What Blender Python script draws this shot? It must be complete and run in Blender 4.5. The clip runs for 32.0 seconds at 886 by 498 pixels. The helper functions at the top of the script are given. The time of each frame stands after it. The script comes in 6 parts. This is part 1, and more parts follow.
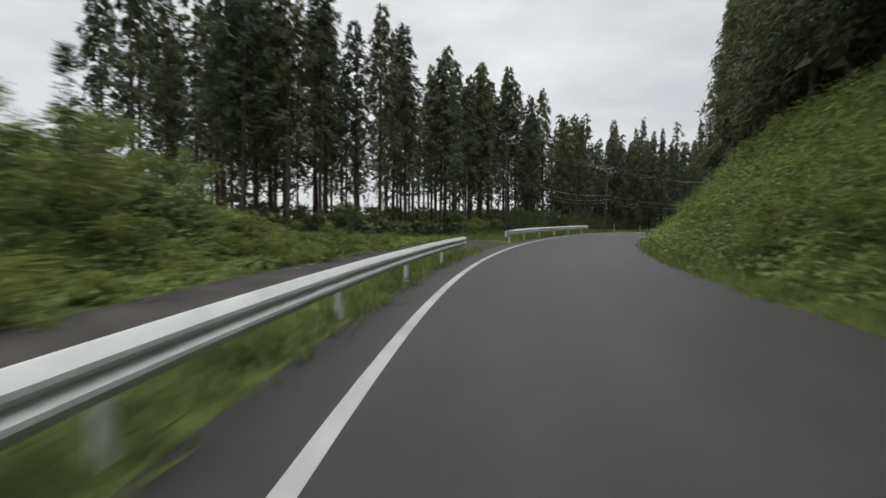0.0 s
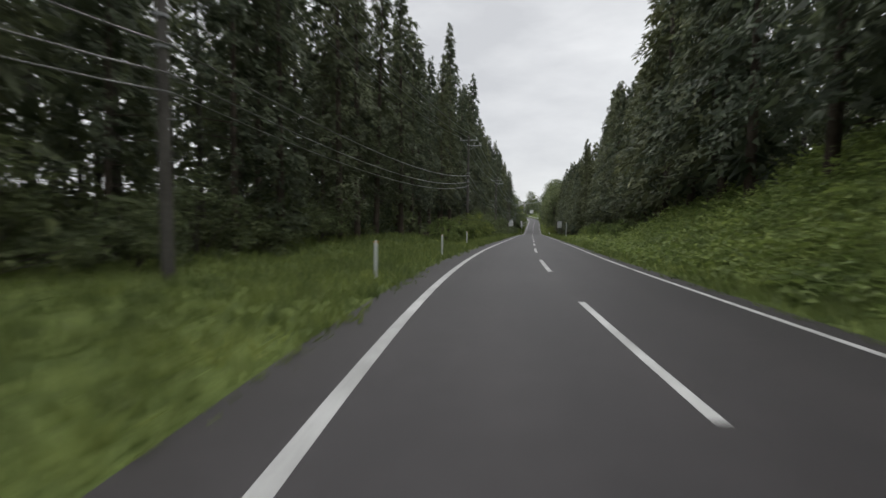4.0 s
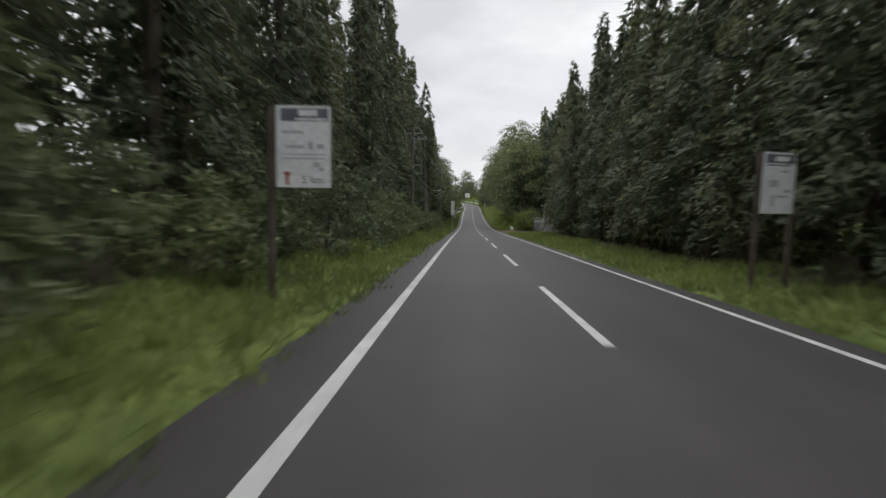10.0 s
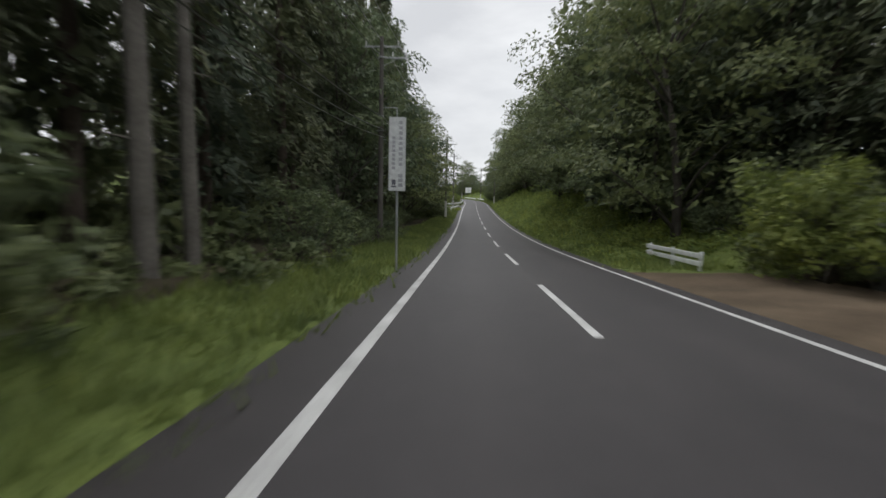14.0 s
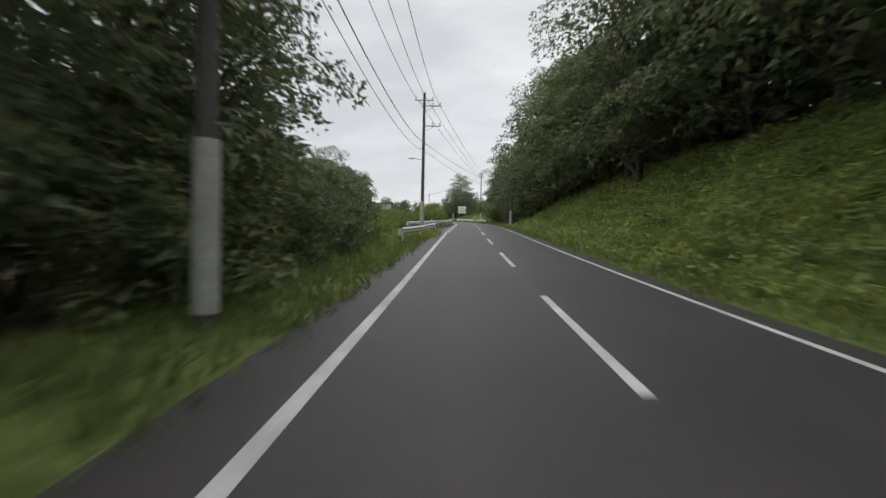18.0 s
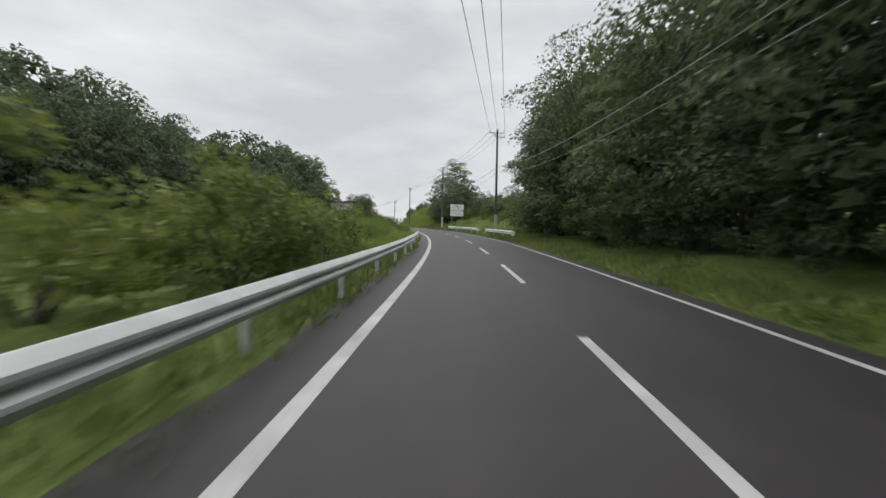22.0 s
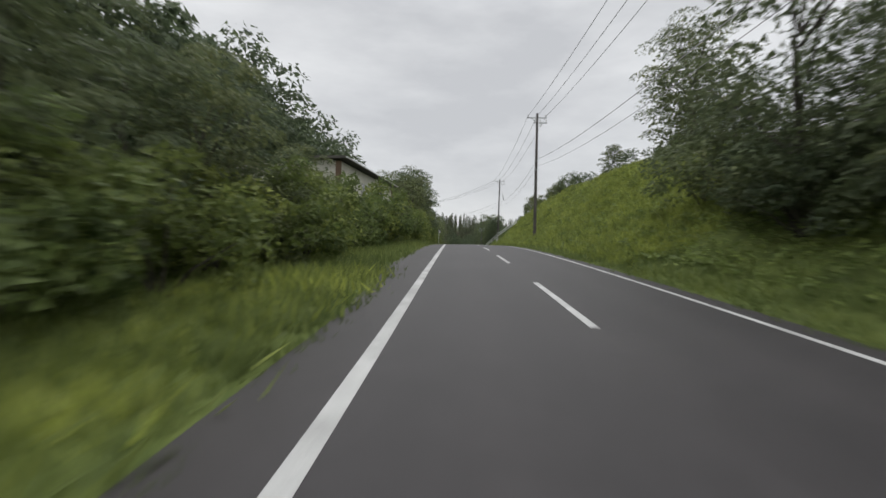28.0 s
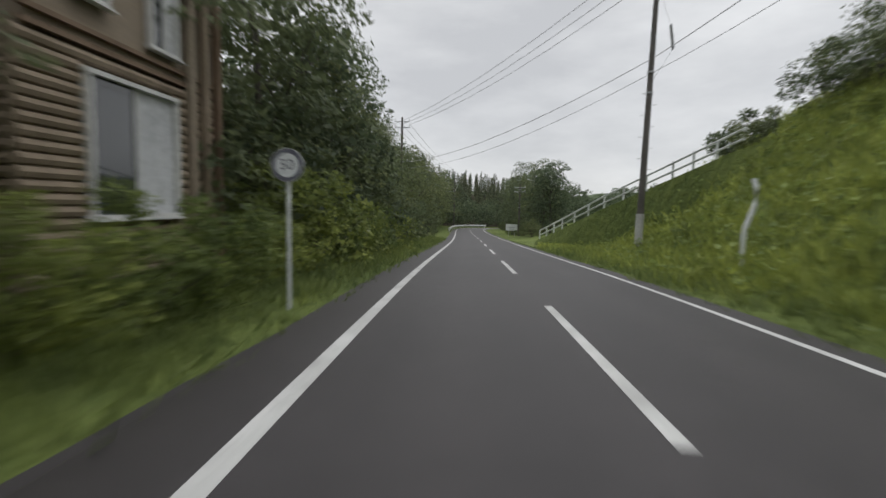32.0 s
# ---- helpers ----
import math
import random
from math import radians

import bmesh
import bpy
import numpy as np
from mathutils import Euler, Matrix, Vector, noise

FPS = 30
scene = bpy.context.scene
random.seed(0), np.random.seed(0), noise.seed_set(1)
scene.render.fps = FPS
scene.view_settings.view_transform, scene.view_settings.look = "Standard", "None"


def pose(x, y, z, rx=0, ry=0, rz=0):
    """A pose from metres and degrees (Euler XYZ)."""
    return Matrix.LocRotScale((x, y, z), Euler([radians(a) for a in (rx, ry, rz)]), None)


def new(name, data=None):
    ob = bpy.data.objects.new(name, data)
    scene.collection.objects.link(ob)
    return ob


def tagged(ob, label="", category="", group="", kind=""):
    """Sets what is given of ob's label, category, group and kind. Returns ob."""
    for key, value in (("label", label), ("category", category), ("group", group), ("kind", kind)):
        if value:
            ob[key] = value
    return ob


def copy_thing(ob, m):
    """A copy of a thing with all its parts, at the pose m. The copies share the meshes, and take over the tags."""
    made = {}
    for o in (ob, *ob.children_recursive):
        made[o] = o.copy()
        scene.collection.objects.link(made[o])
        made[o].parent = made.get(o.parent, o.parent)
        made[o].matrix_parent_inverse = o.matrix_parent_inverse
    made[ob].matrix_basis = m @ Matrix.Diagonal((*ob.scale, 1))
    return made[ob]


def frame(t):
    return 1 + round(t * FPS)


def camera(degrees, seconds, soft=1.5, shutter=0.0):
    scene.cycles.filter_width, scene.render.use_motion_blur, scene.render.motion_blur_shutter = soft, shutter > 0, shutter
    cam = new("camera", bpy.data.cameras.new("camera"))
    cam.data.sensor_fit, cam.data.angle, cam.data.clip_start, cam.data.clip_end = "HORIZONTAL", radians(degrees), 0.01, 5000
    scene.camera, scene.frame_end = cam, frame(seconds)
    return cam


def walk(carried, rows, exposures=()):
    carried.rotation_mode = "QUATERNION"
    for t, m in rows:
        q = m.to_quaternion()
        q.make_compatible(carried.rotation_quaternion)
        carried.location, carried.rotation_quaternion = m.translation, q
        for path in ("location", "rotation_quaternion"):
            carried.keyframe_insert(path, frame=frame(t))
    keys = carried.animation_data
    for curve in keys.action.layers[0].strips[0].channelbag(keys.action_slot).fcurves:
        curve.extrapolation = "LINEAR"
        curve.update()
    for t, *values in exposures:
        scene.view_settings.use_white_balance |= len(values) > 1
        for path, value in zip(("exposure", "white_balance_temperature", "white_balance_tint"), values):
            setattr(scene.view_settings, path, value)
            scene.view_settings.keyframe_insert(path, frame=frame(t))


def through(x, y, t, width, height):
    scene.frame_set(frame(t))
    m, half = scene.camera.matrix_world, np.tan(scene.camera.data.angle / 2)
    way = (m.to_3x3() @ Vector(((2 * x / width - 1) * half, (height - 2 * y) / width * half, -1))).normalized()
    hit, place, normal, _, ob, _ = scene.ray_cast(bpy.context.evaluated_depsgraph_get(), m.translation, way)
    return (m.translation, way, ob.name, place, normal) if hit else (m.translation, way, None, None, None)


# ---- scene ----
# The road: a centre line of bends and grades, by the metre.
BEND = (-11.2, -11.25, -11.35, -11.92, -11.56, -9.67, -7.71, -6.03, -3.34, -0.76, 0.24, 0.13, -0.18, -0.17, 0.27, -0.11, -0.09,
        -0.04, -0.28, -0.08, 0.22, -0.28, 0.06, 0.33, -0.09, -0.2, -0.26, -0.68, -0.08, 1.21, 2.29, 2.93, 2.89, 2.74, 2.6, 2.67,
        2.67, 1.69, 0.07, 0.6, 0.25, -0.12, 0.36, -0.36, -0.54, 0.33, 0.9, 0.5, 0.2, 0.0, -2.0, -8.0, -14.0, -14.0, -13.0, -11.0)
GRADE = (1.11, 1.15, 1.44, 1.97, 1.68, 0.75, -1.6, -2.03, -2.55, -2.35, -2.38, -2.69, -2.63, -2.67, -3.03, -2.62, -2.28, -0.0,
         1.81, 3.47, 4.75, 5.01, 4.38, 3.83, 3.55, 4.21, 3.46, 3.84, 3.5, 3.96, 3.62, 2.42, 0.71, -1.26, -2.81, -5.09, -4.98,
         -4.5, -3.84, -3.07, -2.34, -2.7, -3.6, -4.4, -4.6, -4.6)
S0, S1 = -20.0, 695.0
LINE_S = np.arange(S0, 700.0, 1.0)
_bend = np.interp(LINE_S, S0 + 12.0 * np.arange(len(BEND)), np.array(BEND) / 1000)
LINE_H = np.concatenate([[0], np.cumsum(_bend[:-1])])
LINE_X = np.concatenate([[0], np.cumsum(-np.sin(LINE_H)[:-1])])
LINE_Y = np.concatenate([[0], np.cumsum(np.cos(LINE_H)[:-1])])
LINE_G = np.interp(LINE_S, S0 + 15.0 * np.arange(len(GRADE)), np.array(GRADE) / 100)
LINE_Z = np.concatenate([[0], np.cumsum(LINE_G[:-1])])
CROWN = 0.02
EYE = 1.41


def heading(s):
    return float(np.interp(s, LINE_S, LINE_H))


def place(s, off, z=0.0):
    """World point at s metres along the road, off metres to its left, z above the centre line."""
    h = np.interp(s, LINE_S, LINE_H)
    return Vector((np.interp(s, LINE_S, LINE_X) - math.cos(h) * off, np.interp(s, LINE_S, LINE_Y) - math.sin(h) * off,
                   np.interp(s, LINE_S, LINE_Z) + z))


# The drive: speed along the road, and the camera's offset, yaw, pitch and roll against it.
_tt = np.linspace(0, 32, 3201)
_v = np.interp(_tt, (0, 7.7, 12.9, 17.6, 23.1, 29.2, 32), (14.6, 14.6, 14.5, 15.4, 15.9, 16.3, 16.3))
_way = np.concatenate([[0], np.cumsum((_v[1:] + _v[:-1]) / 2 * 0.01)])
DRIVE_T = (0.0, 1.0, 2.0, 3.0, 3.5, 5.5, 6.0, 7.0, 8.0, 9.0, 10.0, 11.0, 12.0, 13.0, 14.0, 16.5, 17.0, 18.0, 19.0, 20.0, 21.0, 22.0,
           23.0, 24.0, 25.0, 25.5, 27.5, 28.0, 29.0, 30.0, 31.0, 32.0)
DRIVE_OFF = (1.8, 1.74, 1.82, 1.81, 1.7, 1.64, 1.66, 1.73, 1.73, 1.69, 1.65, 1.61, 1.61, 1.63, 1.63, 1.65, 1.59, 1.51, 1.41, 1.37,
             1.43, 1.5, 1.44, 1.5, 1.62, 1.67, 1.94, 1.81, 1.63, 1.54, 1.39, 1.39)
DRIVE_YAW = (2.95, 4.03, 4.54, 3.97, 3.48, 3.13, 3.41, 2.97, 2.65, 2.54, 2.62, 2.54, 2.62, 2.6, 2.91, 2.4, 2.42, 2.15, 2.14, 2.49,
             2.63, 2.37, 2.46, 3.11, 3.42, 3.52, 1.78, 2.31, 2.84, 2.06, 2.58, 2.52)
DRIVE_PITCH = (-3.54, -3.64, -3.98, -4.02, -4.07, -3.36, -3.24, -3.34, -3.34, -3.46, -3.43, -3.51, -3.45, -3.47, -3.27, -3.34, -3.37,
               -3.51, -3.4, -3.59, -3.57, -3.26, -3.02, -3.28, -3.16, -3.11, -3.39, -3.27, -3.27, -3.38, -3.58, -3.85)
DRIVE_ROLL = (-0.65, -0.62, -0.65, -0.77, -0.78, -0.89, -1.0, -1.08, -1.12, -1.12, -1.18, -1.25, -1.26, -1.24, -1.21, -1.19, -1.21,
              -1.2, -1.24, -1.39, -1.27, -1.07, -1.09, -1.03, -1.04, -1.0, -1.04, -1.12, -1.15, -1.29, -1.27, -1.28)
PATH = []
for k in range(129):
    t = k * 0.25
    s = float(np.interp(t, _tt, _way))
    off = float(np.interp(t, DRIVE_T, DRIVE_OFF))
    eye = place(s, off, EYE - CROWN * off)
    yaw = math.degrees(heading(s)) + np.interp(t, DRIVE_T, DRIVE_YAW)
    pitch = math.degrees(np.interp(s, LINE_S, LINE_G)) + np.interp(t, DRIVE_T, DRIVE_PITCH)
    # turn about the vertical, then pitch, then lean about the line of sight
    m = Matrix.Translation(eye) @ pose(0, 0, 0, 0, 0, yaw) @ pose(0, 0, 0, 90 + pitch) @ pose(0, 0, 0, 0, 0, -np.interp(t, DRIVE_T, DRIVE_ROLL))
    PATH.append((t, m))
cam = camera(85.3, 32.0, soft=1.5, shutter=0.45)
walk(cam, PATH, ((0, 0.15), (4.5, 0.22), (8, 0.32), (17.5, 0.30), (19, 0.08), (20.5, 0.14), (25, 0.14), (28, 0.06), (32, 0.06)))

# ---- sky and light: a bright overcast day ----
world = bpy.data.worlds.new("overcast")
scene.world = world
world.use_nodes = True
wt = world.node_tree
wt.nodes.clear()
w_out = wt.nodes.new("ShaderNodeOutputWorld")
w_bg = wt.nodes.new("ShaderNodeBackground")
w_sky = wt.nodes.new("ShaderNodeTexSky")
w_sky.sky_type, w_sky.sun_disc = "NISHITA", False
w_sky.sun_elevation, w_sky.sun_rotation = radians(55), radians(150)
w_co = wt.nodes.new("ShaderNodeTexCoord")
w_map = wt.nodes.new("ShaderNodeMapping")
w_map.inputs["Scale"].default_value = (1.0, 1.0, 3.0)
w_n = wt.nodes.new("ShaderNodeTexNoise")
w_n.inputs["Scale"].default_value, w_n.inputs["Detail"].default_value, w_n.inputs["Roughness"].default_value = 2.2, 6, 0.55
w_ramp = wt.nodes.new("ShaderNodeValToRGB")
w_ramp.color_ramp.elements[0].position, w_ramp.color_ramp.elements[0].color = 0.33, (5.75, 5.85, 6.05, 1)
w_ramp.color_ramp.elements[1].position, w_ramp.color_ramp.elements[1].color = 0.66, (8.2, 8.3, 8.4, 1)
w_mix = wt.nodes.new("ShaderNodeMix")
w_mix.data_type = "RGBA"
w_mix.inputs["Factor"].default_value = 0.93
wt.links.new(w_co.outputs["Generated"], w_map.inputs["Vector"])
wt.links.new(w_map.outputs["Vector"], w_n.inputs["Vector"])
wt.links.new(w_n.outputs["Fac"], w_ramp.inputs["Fac"])
wt.links.new(w_sky.outputs["Color"], w_mix.inputs["A"])
# an overcast sky is about three times as bright overhead as at the horizon
w_sep = wt.nodes.new("ShaderNodeSeparateXYZ")
w_lift = wt.nodes.new("ShaderNodeMapRange")
w_lift.inputs["From Min"].default_value, w_lift.inputs["From Max"].default_value = 0.42, 1.0
w_lift.inputs["To Min"].default_value, w_lift.inputs["To Max"].default_value = 1.0, 3.0
w_mul = wt.nodes.new("ShaderNodeMix")
w_mul.data_type, w_mul.blend_type = "RGBA", "MULTIPLY"
w_mul.inputs["Factor"].default_value = 1.0
wt.links.new(w_co.outputs["Generated"], w_sep.inputs["Vector"])
wt.links.new(w_sep.outputs["Z"], w_lift.inputs["Value"])
wt.links.new(w_ramp.outputs["Color"], w_mul.inputs["A"])
wt.links.new(w_lift.outputs["Result"], w_mul.inputs["B"])
wt.links.new(w_mul.outputs["Result"], w_mix.inputs["B"])
wt.links.new(w_mix.outputs["Result"], w_bg.inputs["Color"])
w_bg.inputs["Strength"].default_value = 0.1
wt.links.new(w_bg.outputs["Background"], w_out.inputs["Surface"])
sun_data = bpy.data.lights.new("sun", "SUN")
sun_data.energy, sun_data.angle, sun_data.color = 0.6, radians(40), (1.0, 0.97, 0.92)
sun = new("sun", sun_data)
sun.matrix_world = pose(0, 0, 40, 35, 0, 150)

# ---- materials ----
def nodes_of(name):
    m = bpy.data.materials.new(name)
    m.use_nodes = True
    t = m.node_tree
    return m, t, t.nodes["Principled BSDF"]


def noise_node(t, scale, detail=4.0, rough=0.55, coords="Object"):
    c = t.nodes.new("ShaderNodeTexCoord")
    n = t.nodes.new("ShaderNodeTexNoise")
    n.inputs["Scale"].default_value, n.inputs["Detail"].default_value, n.inputs["Roughness"].default_value = scale, detail, rough
    t.links.new(c.outputs[coords], n.inputs["Vector"])
    return n


def ramp_node(t, source, stops):
    r = t.nodes.new("ShaderNodeValToRGB")
    e = r.color_ramp.elements
    while len(e) < len(stops):
        e.new(0.5)
    for k, (p, c) in enumerate(stops):
        e[k].position, e[k].color = p, (*c, 1)
    t.links.new(source, r.inputs["Fac"])
    return r


def mix_node(t, fac, a, b, mode="MIX"):
    m = t.nodes.new("ShaderNodeMix")
    m.data_type, m.blend_type = "RGBA", mode
    for key, v in (("Factor", fac), ("A", a), ("B", b)):
        if isinstance(v, (int, float)):
            m.inputs[key].default_value = v
        elif isinstance(v, tuple):
            m.inputs[key].default_value = (*v, 1)
        else:
            t.links.new(v, m.inputs[key])
    return m.outputs["Result"]


def bump(t, bsdf, height, strength, distance=0.02):
    b = t.nodes.new("ShaderNodeBump")
    b.inputs["Strength"].default_value, b.inputs["Distance"].default_value = strength, distance
    t.links.new(height, b.inputs["Height"])
    t.links.new(b.outputs["Normal"], bsdf.inputs["Normal"])


def surface(name, dark, light, big=0.6, fine=14.0, rough=0.7, metal=0.0, relief=0.3, spec=0.3):
    """A painted, mineral or wooden surface with stains at one scale and grain at another."""
    m, t, b = nodes_of(name)
    n1, n2 = noise_node(t, big, 5), noise_node(t, fine, 6, 0.7)
    r1 = ramp_node(t, n1.outputs["Fac"], ((0.3, dark), (0.7, light)))
    r2 = ramp_node(t, n2.outputs["Fac"], ((0.25, (0.72, 0.72, 0.72)), (0.75, (1.15, 1.15, 1.15))))
    t.links.new(mix_node(t, 1.0, r1.outputs["Color"], r2.outputs["Color"], "MULTIPLY"), b.inputs["Base Color"])
    b.inputs["Roughness"].default_value, b.inputs["Metallic"].default_value = rough, metal
    b.inputs["Specular IOR Level"].default_value = spec
    bump(t, b, n2.outputs["Fac"], relief)
    return m


def foliage(name, dark, light, through=0.3, rough=0.6):
    """Leaves: each spray its own shade, each plant its own tint, some light shining through."""
    m, t, b = nodes_of(name)
    g = t.nodes.new("ShaderNodeNewGeometry")
    o = t.nodes.new("ShaderNodeObjectInfo")
    # dark end lifted towards light: a windscreen's haze put into the colour
    r = ramp_node(t, g.outputs["Random Per Island"], ((0.0, tuple(0.6 * a + 0.4 * c for a, c in zip(dark, light))), (0.8, tuple(0.25 * a + 0.75 * c for a, c in zip(dark, light))), (1.0, tuple(c * 1.2 for c in light))))
    r2 = ramp_node(t, o.outputs["Random"], ((0.0, (0.75, 0.8, 0.85)), (1.0, (1.25, 1.15, 0.95))))
    # broad noise puts lit clumps and the dark gaps between into the leaf colour
    n = noise_node(t, 0.35, 3)
    r3 = ramp_node(t, n.outputs["Fac"], ((0.3, (0.75, 0.78, 0.8)), (0.7, (1.2, 1.18, 1.1))))
    n4 = noise_node(t, 1.3, 2)
    r4 = ramp_node(t, n4.outputs["Fac"], ((0.32, (0.68, 0.72, 0.72)), (0.68, (1.3, 1.26, 1.15))))
    c = mix_node(t, 1.0, mix_node(t, 1.0, r.outputs["Color"], r2.outputs["Color"], "MULTIPLY"), r3.outputs["Color"], "MULTIPLY")
    c = mix_node(t, 1.0, c, r4.outputs["Color"], "MULTIPLY")
    t.links.new(c, b.inputs["Base Color"])
    b.inputs["Roughness"].default_value, b.inputs["Specular IOR Level"].default_value = rough, 0.25
    tr = t.nodes.new("ShaderNodeBsdfTranslucent")
    t.links.new(c, tr.inputs["Color"])
    mx = t.nodes.new("ShaderNodeMixShader")
    mx.inputs["Fac"].default_value = through
    t.links.new(b.outputs["BSDF"], mx.inputs[1])
    t.links.new(tr.outputs["BSDF"], mx.inputs[2])
    t.links.new(mx.outputs["Shader"], t.nodes["Material Output"].inputs["Surface"])
    return m


def asphalt_material():
    m, t, b = nodes_of("asphalt")
    n1, n2, n3 = noise_node(t, 0.25, 5), noise_node(t, 60, 4, 0.8), noise_node(t, 3, 5)
    r1 = ramp_node(t, n1.outputs["Fac"], ((0.3, (0.0235, 0.0212, 0.0228)), (0.7, (0.0335, 0.0302, 0.0322))))
    r2 = ramp_node(t, n2.outputs["Fac"], ((0.3, (0.7, 0.7, 0.7)), (0.75, (1.35, 1.33, 1.3))))
    r3 = ramp_node(t, n3.outputs["Fac"], ((0.35, (0.88, 0.88, 0.88)), (0.65, (1.08, 1.08, 1.08))))
    c = mix_node(t, 1.0, mix_node(t, 1.0, r1.outputs["Color"], r2.outputs["Color"], "MULTIPLY"), r3.outputs["Color"], "MULTIPLY")
    # wheel tracks polished by the traffic, a dirtier strip along the middle of each lane
    a = t.nodes.new("ShaderNodeAttribute")
    a.attribute_name = "across"
    w = t.nodes.new("ShaderNodeMath")
    w.operation = "MULTIPLY_ADD"
    w.inputs[1].default_value, w.inputs[2].default_value = 1.0 / 7.0, 0.5
    t.links.new(a.outputs["Fac"], w.inputs[0])
    r4 = ramp_node(t, w.outputs["Value"], ((0.0, (0.8, 0.78, 0.74)), (0.12, (1.0, 1.0, 1.0)), (0.20, (0.9, 0.9, 0.9)), (0.29, (1.06, 1.05, 1.04)), (0.39, (0.9, 0.9, 0.9)), (0.5, (1.06, 1.05, 1.04)),
                                           (0.62, (0.9, 0.9, 0.9)), (0.71, (1.06, 1.05, 1.04)), (0.80, (0.9, 0.9, 0.9)), (0.88, (1.0, 1.0, 1.0)), (1.0, (0.8, 0.78, 0.74))))
    c = mix_node(t, 1.0, c, r4.outputs["Color"], "MULTIPLY")
    t.links.new(c, b.inputs["Base Color"])
    b.inputs["Roughness"].default_value, b.inputs["Specular IOR Level"].default_value = 0.62, 0.35
    bump(t, b, n2.outputs["Fac"], 0.35, 0.01)
    return m


def ground_material():
    m, t, b = nodes_of("grassy_ground")
    n1, n2, n3 = noise_node(t, 0.12, 5), noise_node(t, 2.2, 6, 0.65), noise_node(t, 22, 4, 0.7)
    r1 = ramp_node(t, n1.outputs["Fac"], ((0.35, (0.080, 0.108, 0.034)), (0.65, (0.130, 0.162, 0.052))))
    r2 = ramp_node(t, n2.outputs["Fac"], ((0.3, (0.65, 0.7, 0.7)), (0.7, (1.2, 1.16, 1.1))))
    r3 = ramp_node(t, n3.outputs["Fac"], ((0.3, (0.7, 0.7, 0.65)), (0.7, (1.25, 1.25, 1.15))))
    c = mix_node(t, 1.0, mix_node(t, 1.0, r1.outputs["Color"], r2.outputs["Color"], "MULTIPLY"), r3.outputs["Color"], "MULTIPLY")
    t.links.new(c, b.inputs["Base Color"])
    b.inputs["Roughness"].default_value, b.inputs["Specular IOR Level"].default_value = 0.9, 0.1
    bump(t, b, n2.outputs["Fac"], 0.9, 0.25)
    return m


ASPHALT = asphalt_material()
GROUND = ground_material()
LITTER = surface("forest_floor", (0.030, 0.026, 0.018), (0.060, 0.052, 0.030), 0.8, 9, 0.95, 0, 0.8, 0.1)
SOIL = surface("bare_soil", (0.058, 0.044, 0.031), (0.110, 0.084, 0.058), 0.7, 12, 0.95, 0, 0.7, 0.1)
SIDE_ASPHALT = surface("worn_side_asphalt", (0.030, 0.027, 0.026), (0.068, 0.062, 0.054), 0.7, 28, 0.85, 0, 0.4, 0.2)
PAINT = surface("road_paint", (0.30, 0.30, 0.29), (0.50, 0.50, 0.49), 1.2, 25, 0.7, 0, 0.3)
WORN_PAINT = surface("worn_paint", (0.045, 0.043, 0.043), (0.12, 0.116, 0.112), 2.5, 25, 0.7, 0, 0.3)
RAIL = surface("rail_paint", (0.52, 0.54, 0.53), (0.72, 0.74, 0.73), 0.5, 5, 0.45, 0.0, 0.05, 0.4)
STEEL = surface("galvanised_steel", (0.34, 0.35, 0.36), (0.50, 0.51, 0.52), 2, 20, 0.5, 0.6, 0.1)
CONCRETE_POLE = surface("pole_concrete", (0.075, 0.068, 0.062), (0.13, 0.12, 0.11), 0.7, 14, 0.85, 0, 0.2)
CONCRETE = surface("grey_concrete", (0.085, 0.085, 0.080), (0.165, 0.165, 0.157), 0.4, 8, 0.9, 0, 0.3)
SLEEVE = surface("pole_sleeve", (0.36, 0.36, 0.34), (0.48, 0.48, 0.45), 1.0, 6, 0.6, 0, 0.1)
# grey lightened to put the sky's reflection into the cable's colour
WIRE = surface("cable", (0.17, 0.17, 0.175), (0.24, 0.24, 0.24), 3, 20, 0.35, 0, 0.05)
CERAMIC = surface("ceramic", (0.45, 0.45, 0.44), (0.6, 0.6, 0.6), 3, 20, 0.3, 0, 0.05)
BOARD = surface("sign_face", (0.62, 0.64, 0.65), (0.76, 0.78, 0.78), 1.2, 9, 0.5, 0, 0.05)
SIGN_DARK = surface("sign_ink", (0.10, 0.10, 0.13), (0.16, 0.16, 0.19), 3, 20, 0.6, 0, 0.05)
SIGN_GREY = surface("sign_grey", (0.36, 0.37, 0.40), (0.46, 0.47, 0.50), 3, 20, 0.6, 0, 0.05)
SIGN_RED = surface("sign_red", (0.30, 0.05, 0.05), (0.42, 0.09, 0.08), 3, 20, 0.6, 0, 0.05)
SIGN_GREEN = surface("sign_green", (0.30, 0.42, 0.36), (0.40, 0.50, 0.44), 3, 20, 0.6, 0, 0.05)
ORANGE = surface("reflector_orange", (0.55, 0.22, 0.04), (0.65, 0.30, 0.06), 3, 20, 0.3, 0, 0.05)
CEDAR_BARK = surface("cedar_bark", (0.055, 0.042, 0.034), (0.12, 0.098, 0.082), 1.5, 12, 0.95, 0, 0.8, 0.1)
PALE_BARK = surface("pale_bark", (0.10, 0.092, 0.082), (0.20, 0.185, 0.165), 1.5, 12, 0.95, 0, 0.8, 0.1)
BARK = surface("bark", (0.050, 0.045, 0.038), (0.11, 0.10, 0.085), 2.0, 14, 0.95, 0, 0.8, 0.1)
# extra blue in needles and leaves carries some of that haze
CEDAR = foliage("cedar_needles", (0.048, 0.062, 0.038), (0.126, 0.147, 0.098), 0.38)
